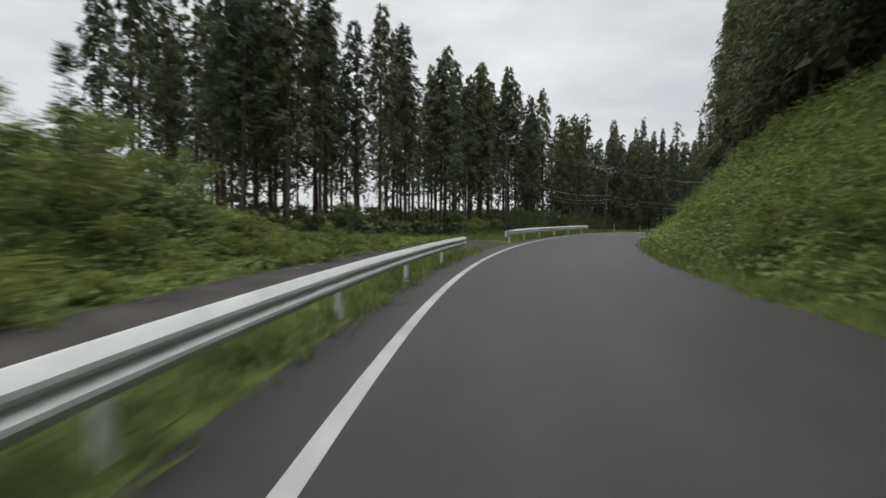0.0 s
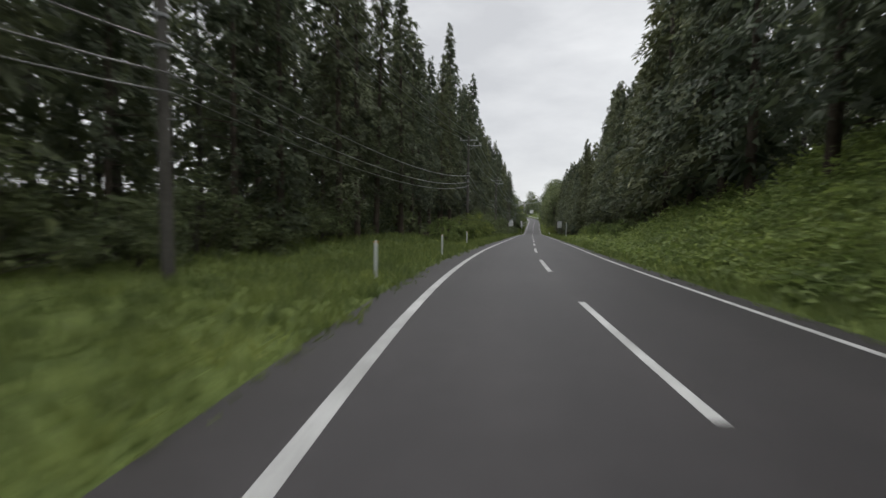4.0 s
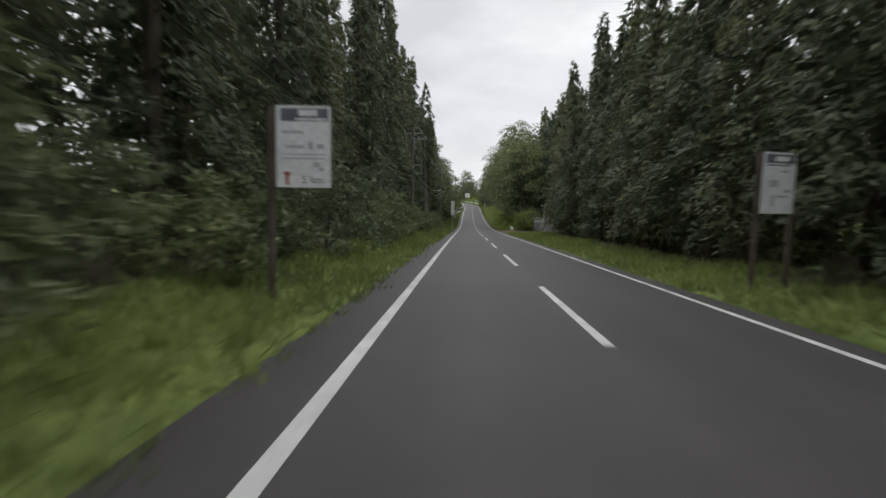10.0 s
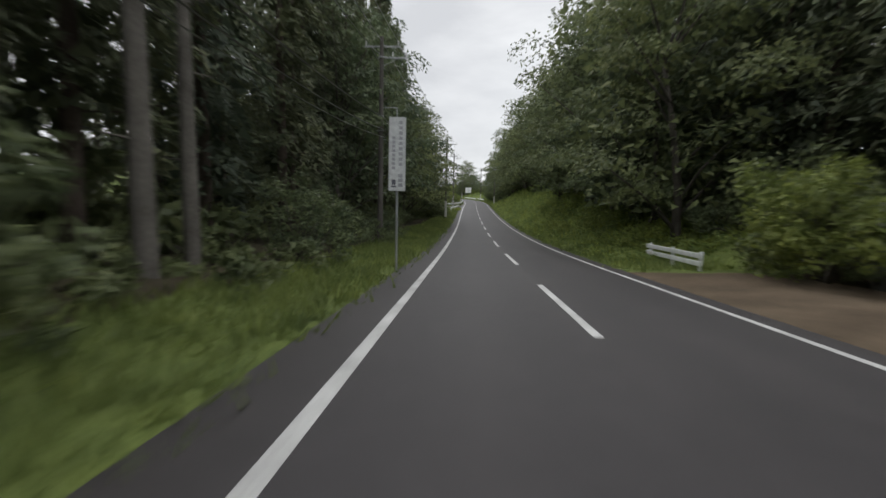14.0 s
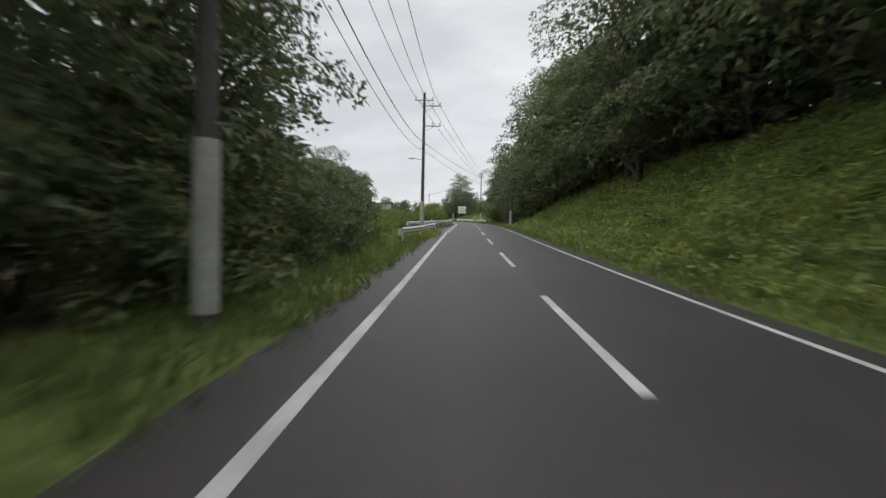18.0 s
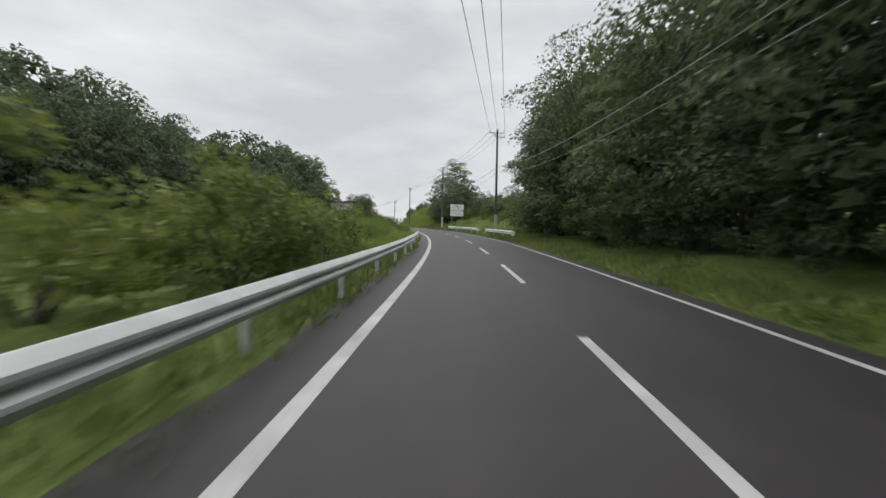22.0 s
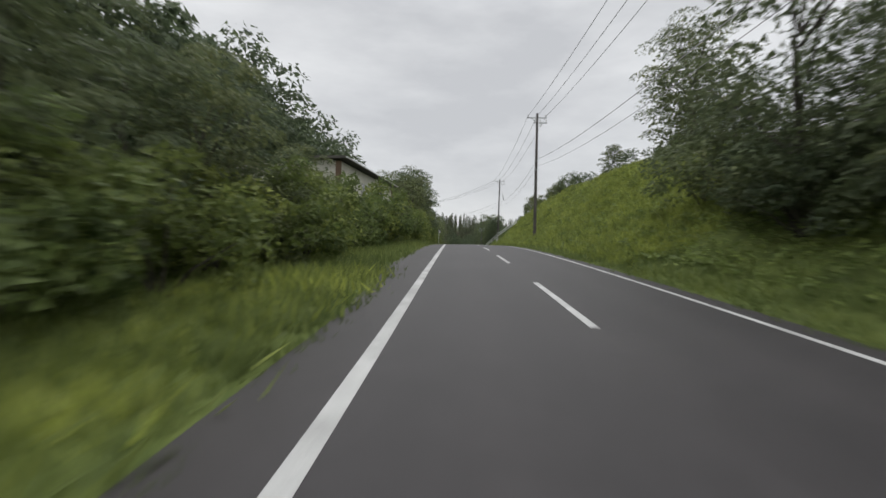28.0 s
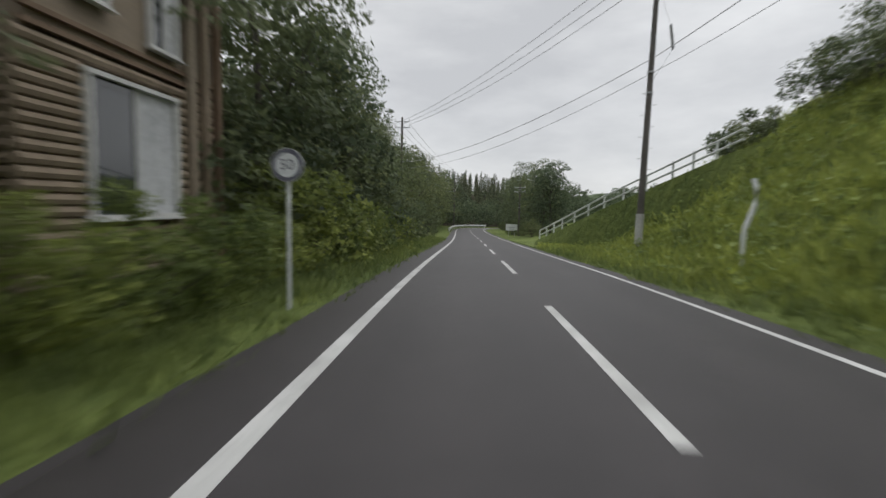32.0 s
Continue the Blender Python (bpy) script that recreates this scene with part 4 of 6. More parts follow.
joined_stand("deciduous_wood", "leafy woods on the slopes and the far hill", (
    ("grove", 228, 378, 14.5, 23, 4.6, -1, 1.5, 1.1, 0.05), ("grove", 264, 330, 22, 40, 6.5, 1, 2.0, 0.75, 0.15),
    ("grove_edge", 300, 366, 48, 55, 5.4, 1, 1.6, 1.0, 0.03), ("grove_edge", 366, 402, 46, 54, 5.4, 1, 1.6, 1.12, 0.03), ("grove_edge", 402, 480, 46, 54, 5.4, 1, 1.6, 1.42, 0.03), ("grove", 300, 366, 56, 74, 6.2, 1, 2.2, 1.0, 0.03), ("grove", 366, 480, 56, 74, 6.2, 1, 2.2, 1.3, 0.03), ("grove_edge", 456, 512, 24, 31, 5.2, 1, 1.2, 1.5, 0.0), ("grove", 446, 560, 30, 48, 6.2, 1, 2.0, 1.5, 0.05), ("grove", 428, 446, 26, 46, 6.0, 1, 1.5, 0.95, 0.05),
    ("grove_edge", 478, 520, 24, 32, 6, -1, 1.5, 0.65, 0.4), ("grove_edge", 424, 450, 50, 59, 4.5, -1, 1.5, 0.8, 0.05), ("thicket", 396, 475, 37, 50, 3.4, -1, 1.3, 1.35, 0.1),
    ("grove", 575, 690, 15, 40, 7, -1, 2.0, 0.6, 0.15), ("grove", 612, 690, 8, 26, 4.6, 1, 1.5, 0.55, 0.02), ("grove", 560, 612, 12, 40, 6.4, 1, 2.0, 0.95, 0.1)))
# taller trees before the side road
for _s, _o, _k, _v in ((270, 10.4, 1.15, 2), (276, 10.2, 1.2, 0), (280.5, 11.2, 1.1, 2), (283.5, 12.2, 0.95, 0)):
    grow("broadleaf", _s, _o, _k, R, _v)
# shrubs at the foot of the trees
rows("thicket", 112, 190, 6.5, 7.1, 2.8, 1, 0.5, 0.85, 0.15)
rows("thicket", 190, 208, 6.5, 7.2, 2.4, 1, 0.5, 0.8, 0.1)
grow("cedar_bare", 212.3, 7.3, 0.95, R, 0)
grow("cedar_bare", 213.6, 7.2, 0.85, R, 1)
rows("thicket", 218, 234, 6.8, 7.5, 2.5, 1, 0.5, 0.6, 0.1)
rows("shrub", -14, 17, 11, 16, 2.4, 1, 0.8, 0.8, 0.1)
rows("shrub", 30, 62, 9.5, 11, 3.0, 1, 0.8, 0.6, 0.3)
joined_stand("bank_scrub", "mounds of bright vines and scrub on the banks", (
    ("shrub", -6, 62, 5.8, 10.6, 2.6, -1, 1.1, 0.46, 0.35), ("shrub", 226, 330, 5.8, 10.2, 3.2, -1, 1.2, 0.38, 0.4), ("shrub", 446, 520, 5.5, 12.0, 2.8, -1, 1.4, 0.30, 0.4), ("shrub", -12, 24, 8.4, 11, 1.9, 1, 0.6, 0.4, 0.1)))
rows("shrub", 90, 112, 6.0, 6.7, 2.4, 1, 0.4, 0.8, 0.1)
rows("shrub", 95, 128, 6.6, 8.4, 2.0, -1, 0.5, 0.5, 0.15)


# ---- grass and weeds: uncounted growth, one object a kind ----
def scatter(name, label, bands, height, width, material, seed, blades=4, spread=0.18, lying=False, lean=0.35):
    rng = np.random.default_rng(seed)
    verts = []
    for s_from, s_to, o_from, o_to, per_m2 in bands:
        n = int(abs(s_to - s_from) * abs(o_to - o_from) * per_m2)
        ss, oo = rng.uniform(s_from, s_to, n), rng.uniform(min(o_from, o_to), max(o_from, o_to), n)
        base_pts = np.array([place(s, o, ground(s, o) - 0.02) for s, o in zip(ss, oo)])
        for k in range(blades):
            p = base_pts + np.concatenate([rng.normal(0, spread, (n, 2)), np.zeros((n, 1))], 1)
            d = np.concatenate([rng.normal(0, lean, (n, 2)), np.ones((n, 1))], 1)
            if lying:
                # broad leaves spread over the ground, at several heights
                p[:, 2] += rng.uniform(0.02, 0.30, n)
                verts.append(blades_at(p, d * np.array([3.0, 3.0, 0.15]), height, width, rng, 0.1, np.tile((0.0, 0.0, 1.0), (n, 1)), 0.42))
                continue
            verts.append(blades_at(p, d, height, width, rng, 0.0))
    ob = new(name, leaf_mesh(name, np.concatenate(verts), material))
    return tagged(ob, label, "grass", kind="stuff")


scatter("grass", "rough green grass on the verges", ((-8, 18.5, 3.7, 4.7, 14), (18.5, 21, 3.7, 4.2, 14), (312.8, 318, 4.0, 6.0, 10), (29.5, 90, 3.75, 7.5, 9), (90, 300, 3.7, 6.4, 10), (284, 301, 6.4, 9.0, 9), (316, 438, 3.75, 5.4, 10), (342, 360, 5.4, 8.0, 10), (360, 412, 5.4, 7.5, 14), (412, 438, 5.4, 8.6, 9), (438, 486, 4.2, 8.0, 10), (486, 540, 3.9, 6.2, 10), (29.5, 92, 7.5, 12.5, 5),
                                               (0, 205, -3.5, -6.8, 9), (199, 204, -6.8, -9.0, 8), (219, 365, -3.5, -6.5, 8), (365, 520, -3.5, -6.5, 8)), 0.34, 0.06, GRASS, 101, 8)
scatter("verge_tufts", "low tufts of grass creeping over the asphalt edge", ((-8, 17, 3.45, 3.8, 9), (29, 300, 3.42, 3.85, 9), (316, 436, 3.42, 3.85, 9), (436, 484, 3.95, 4.3, 9), (486, 540, 3.5, 3.95, 9),
                                                                          (0, 199, -3.1, -3.6, 9), (219, 540, -3.1, -3.6, 9)), 0.16, 0.035, GRASS, 106, 7, 0.10)
scatter("bank_weeds", "bright green weeds and vines on the banks", ((0, 90, -4.2, -11.0, 16), (90, 130, -4.6, -9, 9), (222, 335, -4.2, -10.5, 12), (370, 440, -5.0, -20, 5), (440, 525, -4.4, -14, 3),
                                                              (-10, 28, 8.0, 14, 16)), 0.175, 0.135, WEED, 102, 13, 0.40, True)
scatter("bank_grass", "rough grass on the steep bank", ((294, 301.2, 3.5, 4.6, 26), (350, 436, 4.0, 6.9, 11), (440, 525, -4.2, -14, 24), (222, 335, -4.2, -10.5, 8)), 0.40, 0.07, WEED, 105, 6, 0.25)
scatter("reed_field", "tall green reeds standing in the field", ((352, 372, 8, 40, 8), (356, 424, 7.2, 9, 85), (356, 424, 9, 14, 30), (360, 424, 14, 42, 9)), 1.7, 0.05, REED, 103, 4, 0.20, lean=0.17)
scatter("white_blossoms", "small white wildflowers on the verge", ((394, 412, 4.2, 5.8, 9),), 0.07, 0.06, BLOOM, 104, 3, 0.15).location.z = 0.26
joined_stand("undergrowth", "low dark undergrowth beneath the cedars", (
    ("low", 26, 92, 13, 36, 2.6, 1, 1.2, 1.25, 0.1), ("low", 92, 262, 11, 26, 3.2, 1, 1.3, 1.4, 0.1), ("low", 96, 196, 9, 14, 3.2, -1, 1.2, 0.8, 0.2), ("low", 90, 136, 11, 24, 2.8, -1, 1.0, 1.4, 0.05), ("low", 205, 219, 6.4, 8.4, 1.6, 1, 0.5, 0.5, 0.1)))

# ---- side roads ----
patch("side_road", [((-20, 5.0), (-20, 7.6)), ((0, 5.0), (0, 7.7)), ((10, 5.0), (10, 7.8)), ((16, 5.0), (16, 7.9)), ((18.6, 4.7), (19, 8.0)), ((20.2, 4.2), (21, 8.0)), ((21.4, 3.66), (23, 8.0)),
                    ((25, 3.66), (26, 7.8)), ((27, 3.66), (27.8, 7.5)), ((28.0, 4.4), (29.4, 6.9))], SIDE_ASPHALT, "worn dusty asphalt side road joining behind the guardrail")
patch("side_road", [((301.6, 3.4), (314.6, 3.4)), ((301.8, 4.2), (313.6, 4.2)), ((301.5, 5.5), (311.5, 5.5)), ((300, 8), (308.5, 8)), ((296.5, 12), (304.5, 12)),
                    ((290, 18), (297.5, 19)), ((280, 26), (287, 28))], SIDE_ASPHALT, "narrow worn asphalt side road leaving between the guardrails")
patch("gravel_apron", [((206.5, -3.25), (219, -3.25)), ((205, -5.5), (217, -5.5)), ((204.5, -8.2), (215.5, -7.6))], SOIL, "bare brown earth apron in front of the gate", 0, 0.03)


# painted lines that turn into the side road
def painted_path(points, width):
    verts, faces = [], []
    for k, (s, o) in enumerate(points):
        a, b = points[max(0, k - 1)], points[min(len(points) - 1, k + 1)]
        d = Vector((b[0] - a[0], b[1] - a[1])).normalized() * width / 2
        for sgn in (-1, 1):
            ps, po = s - d.y * sgn, o + d.x * sgn
            verts.append(place(ps, po, max(-CROWN * abs(po), (ground(ps, po) + 0.02) if po > 3.6 else -1) + 0.008))
    for k in range(len(points) - 1):
        faces.append((2 * k, 2 * k + 1, 2 * k + 3, 2 * k + 2))
    mesh_object("edge_line", verts, faces, PAINT, road, "white painted line curving into the side road")


painted_path([(300.9, 2.76), (301.5, 2.95), (301.8, 3.25), (301.9, 3.6)], 0.16)
painted_path([(314.3, 2.8), (313.6, 3.1), (313.2, 3.5), (312.9, 3.9)], 0.14)


# ---- guardrails: corrugated white beams on round posts ----
def guardrail(points, label, post_step=4.0, start_cap=True, end_cap=True, group="white guardrails", side=1):
    """points: (s, off) along the rail; the beam faces the road."""
    ps = np.array(points, dtype=float)
    seg = np.concatenate([[0], np.cumsum(np.hypot(np.diff(ps[:, 0]), np.diff(ps[:, 1])))])
    n = max(3, int(seg[-1] / 1.0) + 1)
    us = np.linspace(0, seg[-1], n)
    ss, oo = np.interp(us, seg, ps[:, 0]), np.interp(us, seg, ps[:, 1])
    s0, o0 = ss[0], oo[0]
    rail = base("guardrail", Matrix.Translation(place(s0, o0, ground(s0, o0))), label, "guardrail", group)
    inv = rail.matrix_basis.inverted()
    # section of the beam: out towards the road (positive), up
    half = ((0.0, 0.40), (0.012, 0.412), (0.045, 0.45), (0.075, 0.485), (0.075, 0.52), (0.03, 0.555), (0.012, 0.575), (0.03, 0.595), (0.075, 0.63),
            (0.075, 0.665), (0.045, 0.70), (0.012, 0.738), (0.0, 0.75))
    sec = list(half) + [(a - 0.012, b) for a, b in reversed(half)]
    m = len(sec)
    verts, faces = [], []
    for s, o in zip(ss, oo):
        for a, b in sec:
            verts.append(inv @ place(s, o - side * (0.06 + a), -CROWN * abs(o) + b + 0.04))
    for i in range(n - 1):
        faces += [(i * m + j, i * m + (j + 1) % m, (i + 1) * m + (j + 1) % m, (i + 1) * m + j) for j in range(m)]
    mesh_object("beam", verts, faces, RAIL, rail)
    for flag, s, o, way in ((start_cap, ss[0], oo[0], -1), (end_cap, ss[-1], oo[-1], 1)):
        if not flag:
            continue
        # rounded end plate, bent back from the road
        vv, ff = [], []
        for k in range(7):
            u = k / 6
            ds, do = way * 0.42 * math.sin(u * 1.9), side * 0.16 * (1 - math.cos(u * 1.9))
            h0, h1 = 0.36 + 0.05 * u, 0.79 - 0.05 * u
            for a in (0.0, 0.014):
                vv += [inv @ place(s + ds, o - side * (0.11 + a) + do, -CROWN * abs(o) + h0), inv @ place(s + ds, o - side * (0.11 + a) + do, -CROWN * abs(o) + h1)]
        for k in range(6):
            a = k * 4
            ff += [(a, a + 1, a + 5, a + 4), (a + 2, a + 6, a + 7, a + 3), (a + 1, a + 3, a + 7, a + 5), (a, a + 4, a + 6, a + 2)]
        ff += [(0, 2, 3, 1), (24, 25, 27, 26)]
        mesh_object("end_plate", vv, ff, RAIL, rail)
    u = 0.5
    while u < seg[-1]:
        s, o = np.interp(u, seg, ps[:, 0]), np.interp(u, seg, ps[:, 1])
        a, b = inv @ place(s, o + side * 0.05, ground(s, o) - 0.2), inv @ place(s, o + side * 0.05, -CROWN * abs(o) + 0.73)
        bm = bmesh.new()
        tube(bm, a, b, 0.057, 0.057, 10)
        tube(bm, b, b + Vector((0, 0, 0.02)), 0.057, 0.025, 10)
        post = part("post", bm, RAIL, rail, smooth=False)
        bm = bmesh.new()
        tube(bm, inv @ place(s, o + side * 0.02, -CROWN * abs(o) + 0.575), inv @ place(s, o - side * 0.07, -CROWN * abs(o) + 0.575), 0.035, 0.035, 6)
        part("bracket", bm, STEEL, rail)
        u += post_step
    return rail


guardrail([(-18, 4.0), (3, 3.85), (10, 3.75), (17.4, 3.7)], "white corrugated guardrail on the outside of the bend")
guardrail([(27.2, 3.75), (32.5, 3.85), (42, 3.75), (49, 3.7)], "white corrugated guardrail before the cedar plantation")
guardrail([(289.5, 4.7), (293, 4.1), (300.5, 3.65)], "short white guardrail beside the side road")
guardrail([(307.8, 6.5), (309.2, 6.0), (311.3, 5.2), (314.5, 4.4), (318, 4.0), (322, 3.85), (331, 3.7), (346, 3.6), (358.5, 3.6)], "long white guardrail along the shrubs")
guardrail([(368.3, -4.55), (380.5, -4.3)], "white guardrail below the utility pole", side=-1)
guardrail([(572, 3.9), (590, 3.9), (625, 3.8)], "distant white guardrail on the far bend")
guardrail([(386, -4.25), (398, -4.2), (409.5, -4.2)], "white guardrail below the meadow", side=-1)


def plank_barrier():
    """A short old barrier of two boards on stub posts."""
    b = base("roadside_barrier", at_road(221, -5.35, ground(221, -5.35)), "short weathered white two-board barrier beside the apron", "barrier")
    for z in (0.32, 0.56):
        bm = bmesh.new()
        box(bm, 0, 0, z, 0.06, 4.4, 0.15, bevel=0.012)
        part("board", bm, RAIL, b)
    for y in (-2.0, 0, 2.0):
        bm = bmesh.new()
        box(bm, 0.07, y, 0.23, 0.1, 0.1, 0.9, bevel=0.012)
        part("post", bm, RAIL, b)


plank_barrier()


# ---- delineator posts ----
def delineator(s, off, high, label, width=0.045):
    d = base("delineator_post", at_road(s, off, ground(s, off)), label, "road post", "roadside marker posts")
    bm = bmesh.new()
    tube(bm, (0, 0, -0.2), (0, 0, high), width, width, 10)
    part("post", bm, RAIL, d)
    bm = bmesh.new()
    tube(bm, (0, -0.01, high + 0.05), (0, 0.01, high + 0.05), 0.05, 0.05, 12)
    part("reflector", bm, ORANGE, d, "round orange reflector")
    bm = bmesh.new()
    tube(bm, (0, 0, high), (0, 0, high + 0.1), width, 0.02, 8)
    part("cap", bm, RAIL, d)


for s, off in ((60.2, 4.35), (69, 4.2), (79, 4.15), (92.3, 4.75), (312, 4.7)):
    delineator(s, off, 0.85, "slim white delineator post with an orange reflector")
for s, off in ((129.5, -4.7),):
    delineator(s, off, 2.2, "tall plain white snow pole on the verge", 0.04)


# ---- utility poles and wires ----
def utility_pole(s, off, high, arms=(), sleeve=0.0, frame_box=False, tilt=0.0, group="utility poles along the road", label="tall dark concrete utility pole with steel crossarms", z=None):
    g = ground(s, off)
    p = base("utility_pole", at_road(s, off, g) @ Matrix.Rotation(radians(tilt), 4, "Y"), label, "utility pole", group)
    bm = bmesh.new()
    tube(bm, (0, 0, -0.5), (0, 0, high), 0.15, 0.095, 14)
    part("pole", bm, CONCRETE_POLE, p, smooth=False)
    for k in range(10):
        a = k * math.pi
        bm = bmesh.new()
        tube(bm, (math.cos(a) * 0.1, 0, 2.6 + k * 0.45), (math.cos(a) * 0.30, 0, 2.6 + k * 0.45), 0.012, 0.012, 5)
        part("step_bolt", bm, STEEL, p)
    for z0, x0, x1 in arms:
        bm = bmesh.new()
        box(bm, (x0 + x1) / 2, 0.12, z0, x1 - x0, 0.08, 0.08, bevel=0.008)
        arm = part("crossarm", bm, STEEL, p)
        for x in np.linspace(x0 + 0.08, x1 - 0.08, 3):
            bm = bmesh.new()
            tube(bm, (x, 0.12, z0 + 0.04), (x, 0.12, z0 + 0.16), 0.018, 0.018, 6)
            for k in range(3):
                tube(bm, (x, 0.12, z0 + 0.12 + k * 0.06), (x, 0.12, z0 + 0.16 + k * 0.06), 0.06, 0.035, 10)
            part("insulator", bm, CERAMIC, arm)
        bm = bmesh.new()
        tube(bm, (0, 0.1, z0 - 0.45), (x1 * 0.6 if abs(x1) > abs(x0) else x0 * 0.6, 0.12, z0 - 0.03), 0.018, 0.018, 6)
        part("brace", bm, STEEL, arm)
    for z0 in (high * 0.55, high * 0.62, high * 0.9):
        bm = bmesh.new()
        tube(bm, (0, 0, z0), (0, 0, z0 + 0.06), 0.155, 0.155, 12)
        part("band", bm, STEEL, p)
    if sleeve:
        bm = bmesh.new()
        tube(bm, (0, 0, 0.2), (0, 0, sleeve), 0.168, 0.165, 16)
        part("sleeve", bm, SLEEVE, p, "pale grey protective sleeve")
    if frame_box:
        bm = bmesh.new()
        for z0 in (high - 4.3, high - 3.5):
            box(bm, 0.42, 0.0, z0, 0.84, 0.05, 0.05)
        box(bm, 0.82, 0.0, high - 3.9, 0.05, 0.05, 0.85)
        part("standoff_frame", bm, STEEL, p, "square steel standoff frame")
    return p


LEFT_POLES = ((8.5, 13.0, 10.6), (47, 11.5, 10.1), (68, 8.6, 9.0), (107, 6.7, 10.5), (144, 6.6, 10.2), (193, 6.9, 10.2), (229, 6.2, 10.5), (270.5, 4.75, 11.0), (303, 4.8, 11.0))
for k, (s, off, high) in enumerate(LEFT_POLES):
    arms = [(high - 0.45, -0.9, 0.9), (high - 1.0, -0.2, 1.3)] if k < 7 else [(high - 0.55, -0.75, 0.75), (high - 1.0, 0.0, 1.35), (high - 2.6, 0.0, 1.35)]
    pole = utility_pole(s, off, high - ground(s, off), [(a - ground(s, off), b, c) for a, b, c in arms], 2.4 if k >= 7 else 0.0, k in (5, 6))
    if k == 8:
        # a small road lamp on a short arm
        bm = bmesh.new()
        tube(bm, (0, 0, 5.7), (-0.75, 0, 5.85), 0.025, 0.025, 8)
        arm = part("lamp_arm", bm, STEEL, pole)
        bm = bmesh.new()
        box(bm, -0.95, 0, 5.84, 0.5, 0.16, 0.1, bevel=0.02)
        part("lamp_head", bm, RAIL, arm, "small pale lamp head")
RIGHT_POLES = ((330.5, -4.7, 9.8), (379, -5.0, 11.5), (419, -4.7, 11.6), (466, -5.2, 11.7), (509.5, -6.1, 12.5))
for k, (s, off, high) in enumerate(RIGHT_POLES):
    g = ground(s, off)
    arms = [(high - g - 0.35, -0.85, 0.85), (high - g - 0.8, -0.3, 0.9)]
    utility_pole(s, off, high - g, arms, 2.2 if k in (0, 1, 2) else 1.6 if k == 4 else 0.0, False, 0.0 if k < 4 else 0.8)
FAR_POLES = ((538, 8.2, 11.8), (605, 5.6, 13.5), (558, -6.4, 7.4))
for s, off, high in FAR_POLES:
    utility_pole(s, off, high, [(high - 0.4, -0.8, 0.8), (high - 1.0, -0.8, 0.8)], 0.0, False, 0.0, "utility poles along the road", "dark utility pole with two crossarms in the distance")


def wire(a, b, sag, radius, parent):
    n = 14
    inv = parent.matrix_basis.inverted()
    pts = [a.lerp(b, k / n) - Vector((0, 0, sag * 4 * (k / n) * (1 - k / n))) for k in range(n + 1)]
    verts, faces = [], []
    for p in pts:
        d = (b - a).normalized()
        x = d.cross(Vector((0, 0, 1))).normalized()
        y = x.cross(d)
        verts += [inv @ (p + (x * math.cos(2.0944 * j) + y * math.sin(2.0944 * j)) * radius) for j in range(3)]
    for k in range(n):
        faces += [(k * 3 + j, k * 3 + (j + 1) % 3, k * 3 + 3 + (j + 1) % 3, k * 3 + 3 + j) for j in range(3)]
    mesh_object("cable", verts, faces, WIRE, parent)


def span(p, q, heights, label):
    """One span of cables between two poles: (height below the top, shift across the road, sag, radius)."""
    a0 = place(p[0], p[1], p[2])
    line = base("overhead_line", Matrix.Translation(a0), label, "cable", "overhead cables")
    for down, shift, sag, r in heights:
        wire(place(p[0], p[1] - shift, p[2] - down), place(q[0], q[1] - shift, q[2] - down), sag, r, line)


UPPER = ((0.2, -0.8, 0.7, 0.018), (0.2, 0.0, 0.7, 0.018), (0.2, 0.8, 0.7, 0.018))
LOWER = ((4.0, 0.15, 0.9, 0.030), (4.6, 0.15, 1.0, 0.024), (5.0, 0.2, 1.0, 0.018))
LOWER_FINE = ((4.0, 0.15, 0.9, 0.019), (4.6, 0.15, 1.0, 0.013))
span(LEFT_POLES[0], LEFT_POLES[1], UPPER, "sagging overhead cables between the poles")
for p, q in zip(LEFT_POLES[1:-1], LEFT_POLES[2:]):
    span(p, q, UPPER + (LOWER if p[0] < 225 else LOWER_FINE), "sagging overhead cables between the poles")
span(LEFT_POLES[-1], RIGHT_POLES[1], UPPER, "overhead cables crossing above the road")
span(LEFT_POLES[-1], RIGHT_POLES[0], LOWER_FINE, "overhead cables crossing above the road")
span(RIGHT_POLES[0], RIGHT_POLES[1], LOWER_FINE, "sagging overhead cables between the poles")
for p, q in zip(RIGHT_POLES[1:-1], RIGHT_POLES[2:]):
    span(p, q, UPPER + LOWER_FINE, "sagging overhead cables between the poles")
span(RIGHT_POLES[-1], FAR_POLES[0], UPPER + LOWER_FINE, "overhead cables crossing above the road")


def cable_closure():
    """A dark splice case hanging in a drop cable beside the last tall pole."""
    c = base("cable_closure", Matrix.Translation(place(509.3, -6.9, 9.3)), "dark cylindrical cable splice case hanging beside the pole", "cable closure")
    inv = c.matrix_basis.inverted()
    lo, hi = Vector((0.14, 0.0, -0.42)), Vector((-0.14, 0.0, 0.42))
    bm = bmesh.new()
    tube(bm, lo, hi, 0.055, 0.055, 10)
    part("case", bm, WIRE, c)
    for a, b in ((lo, lo * 1.16), (hi, hi * 1.16)):
        bm = bmesh.new()
        tube(bm, a, b, 0.055, 0.018, 10)
        part("end_cap", bm, WIRE, c)
    wire(place(509.5, -6.1, 12.0), c.matrix_basis @ hi, 0.02, 0.005, c)
    wire(c.matrix_basis @ lo, place(509.5, -6.15, 7.4), 0.05, 0.005, c)


cable_closure()
span(FAR_POLES[0], FAR_POLES[1], UPPER + LOWER_FINE, "sagging overhead cables between the poles")


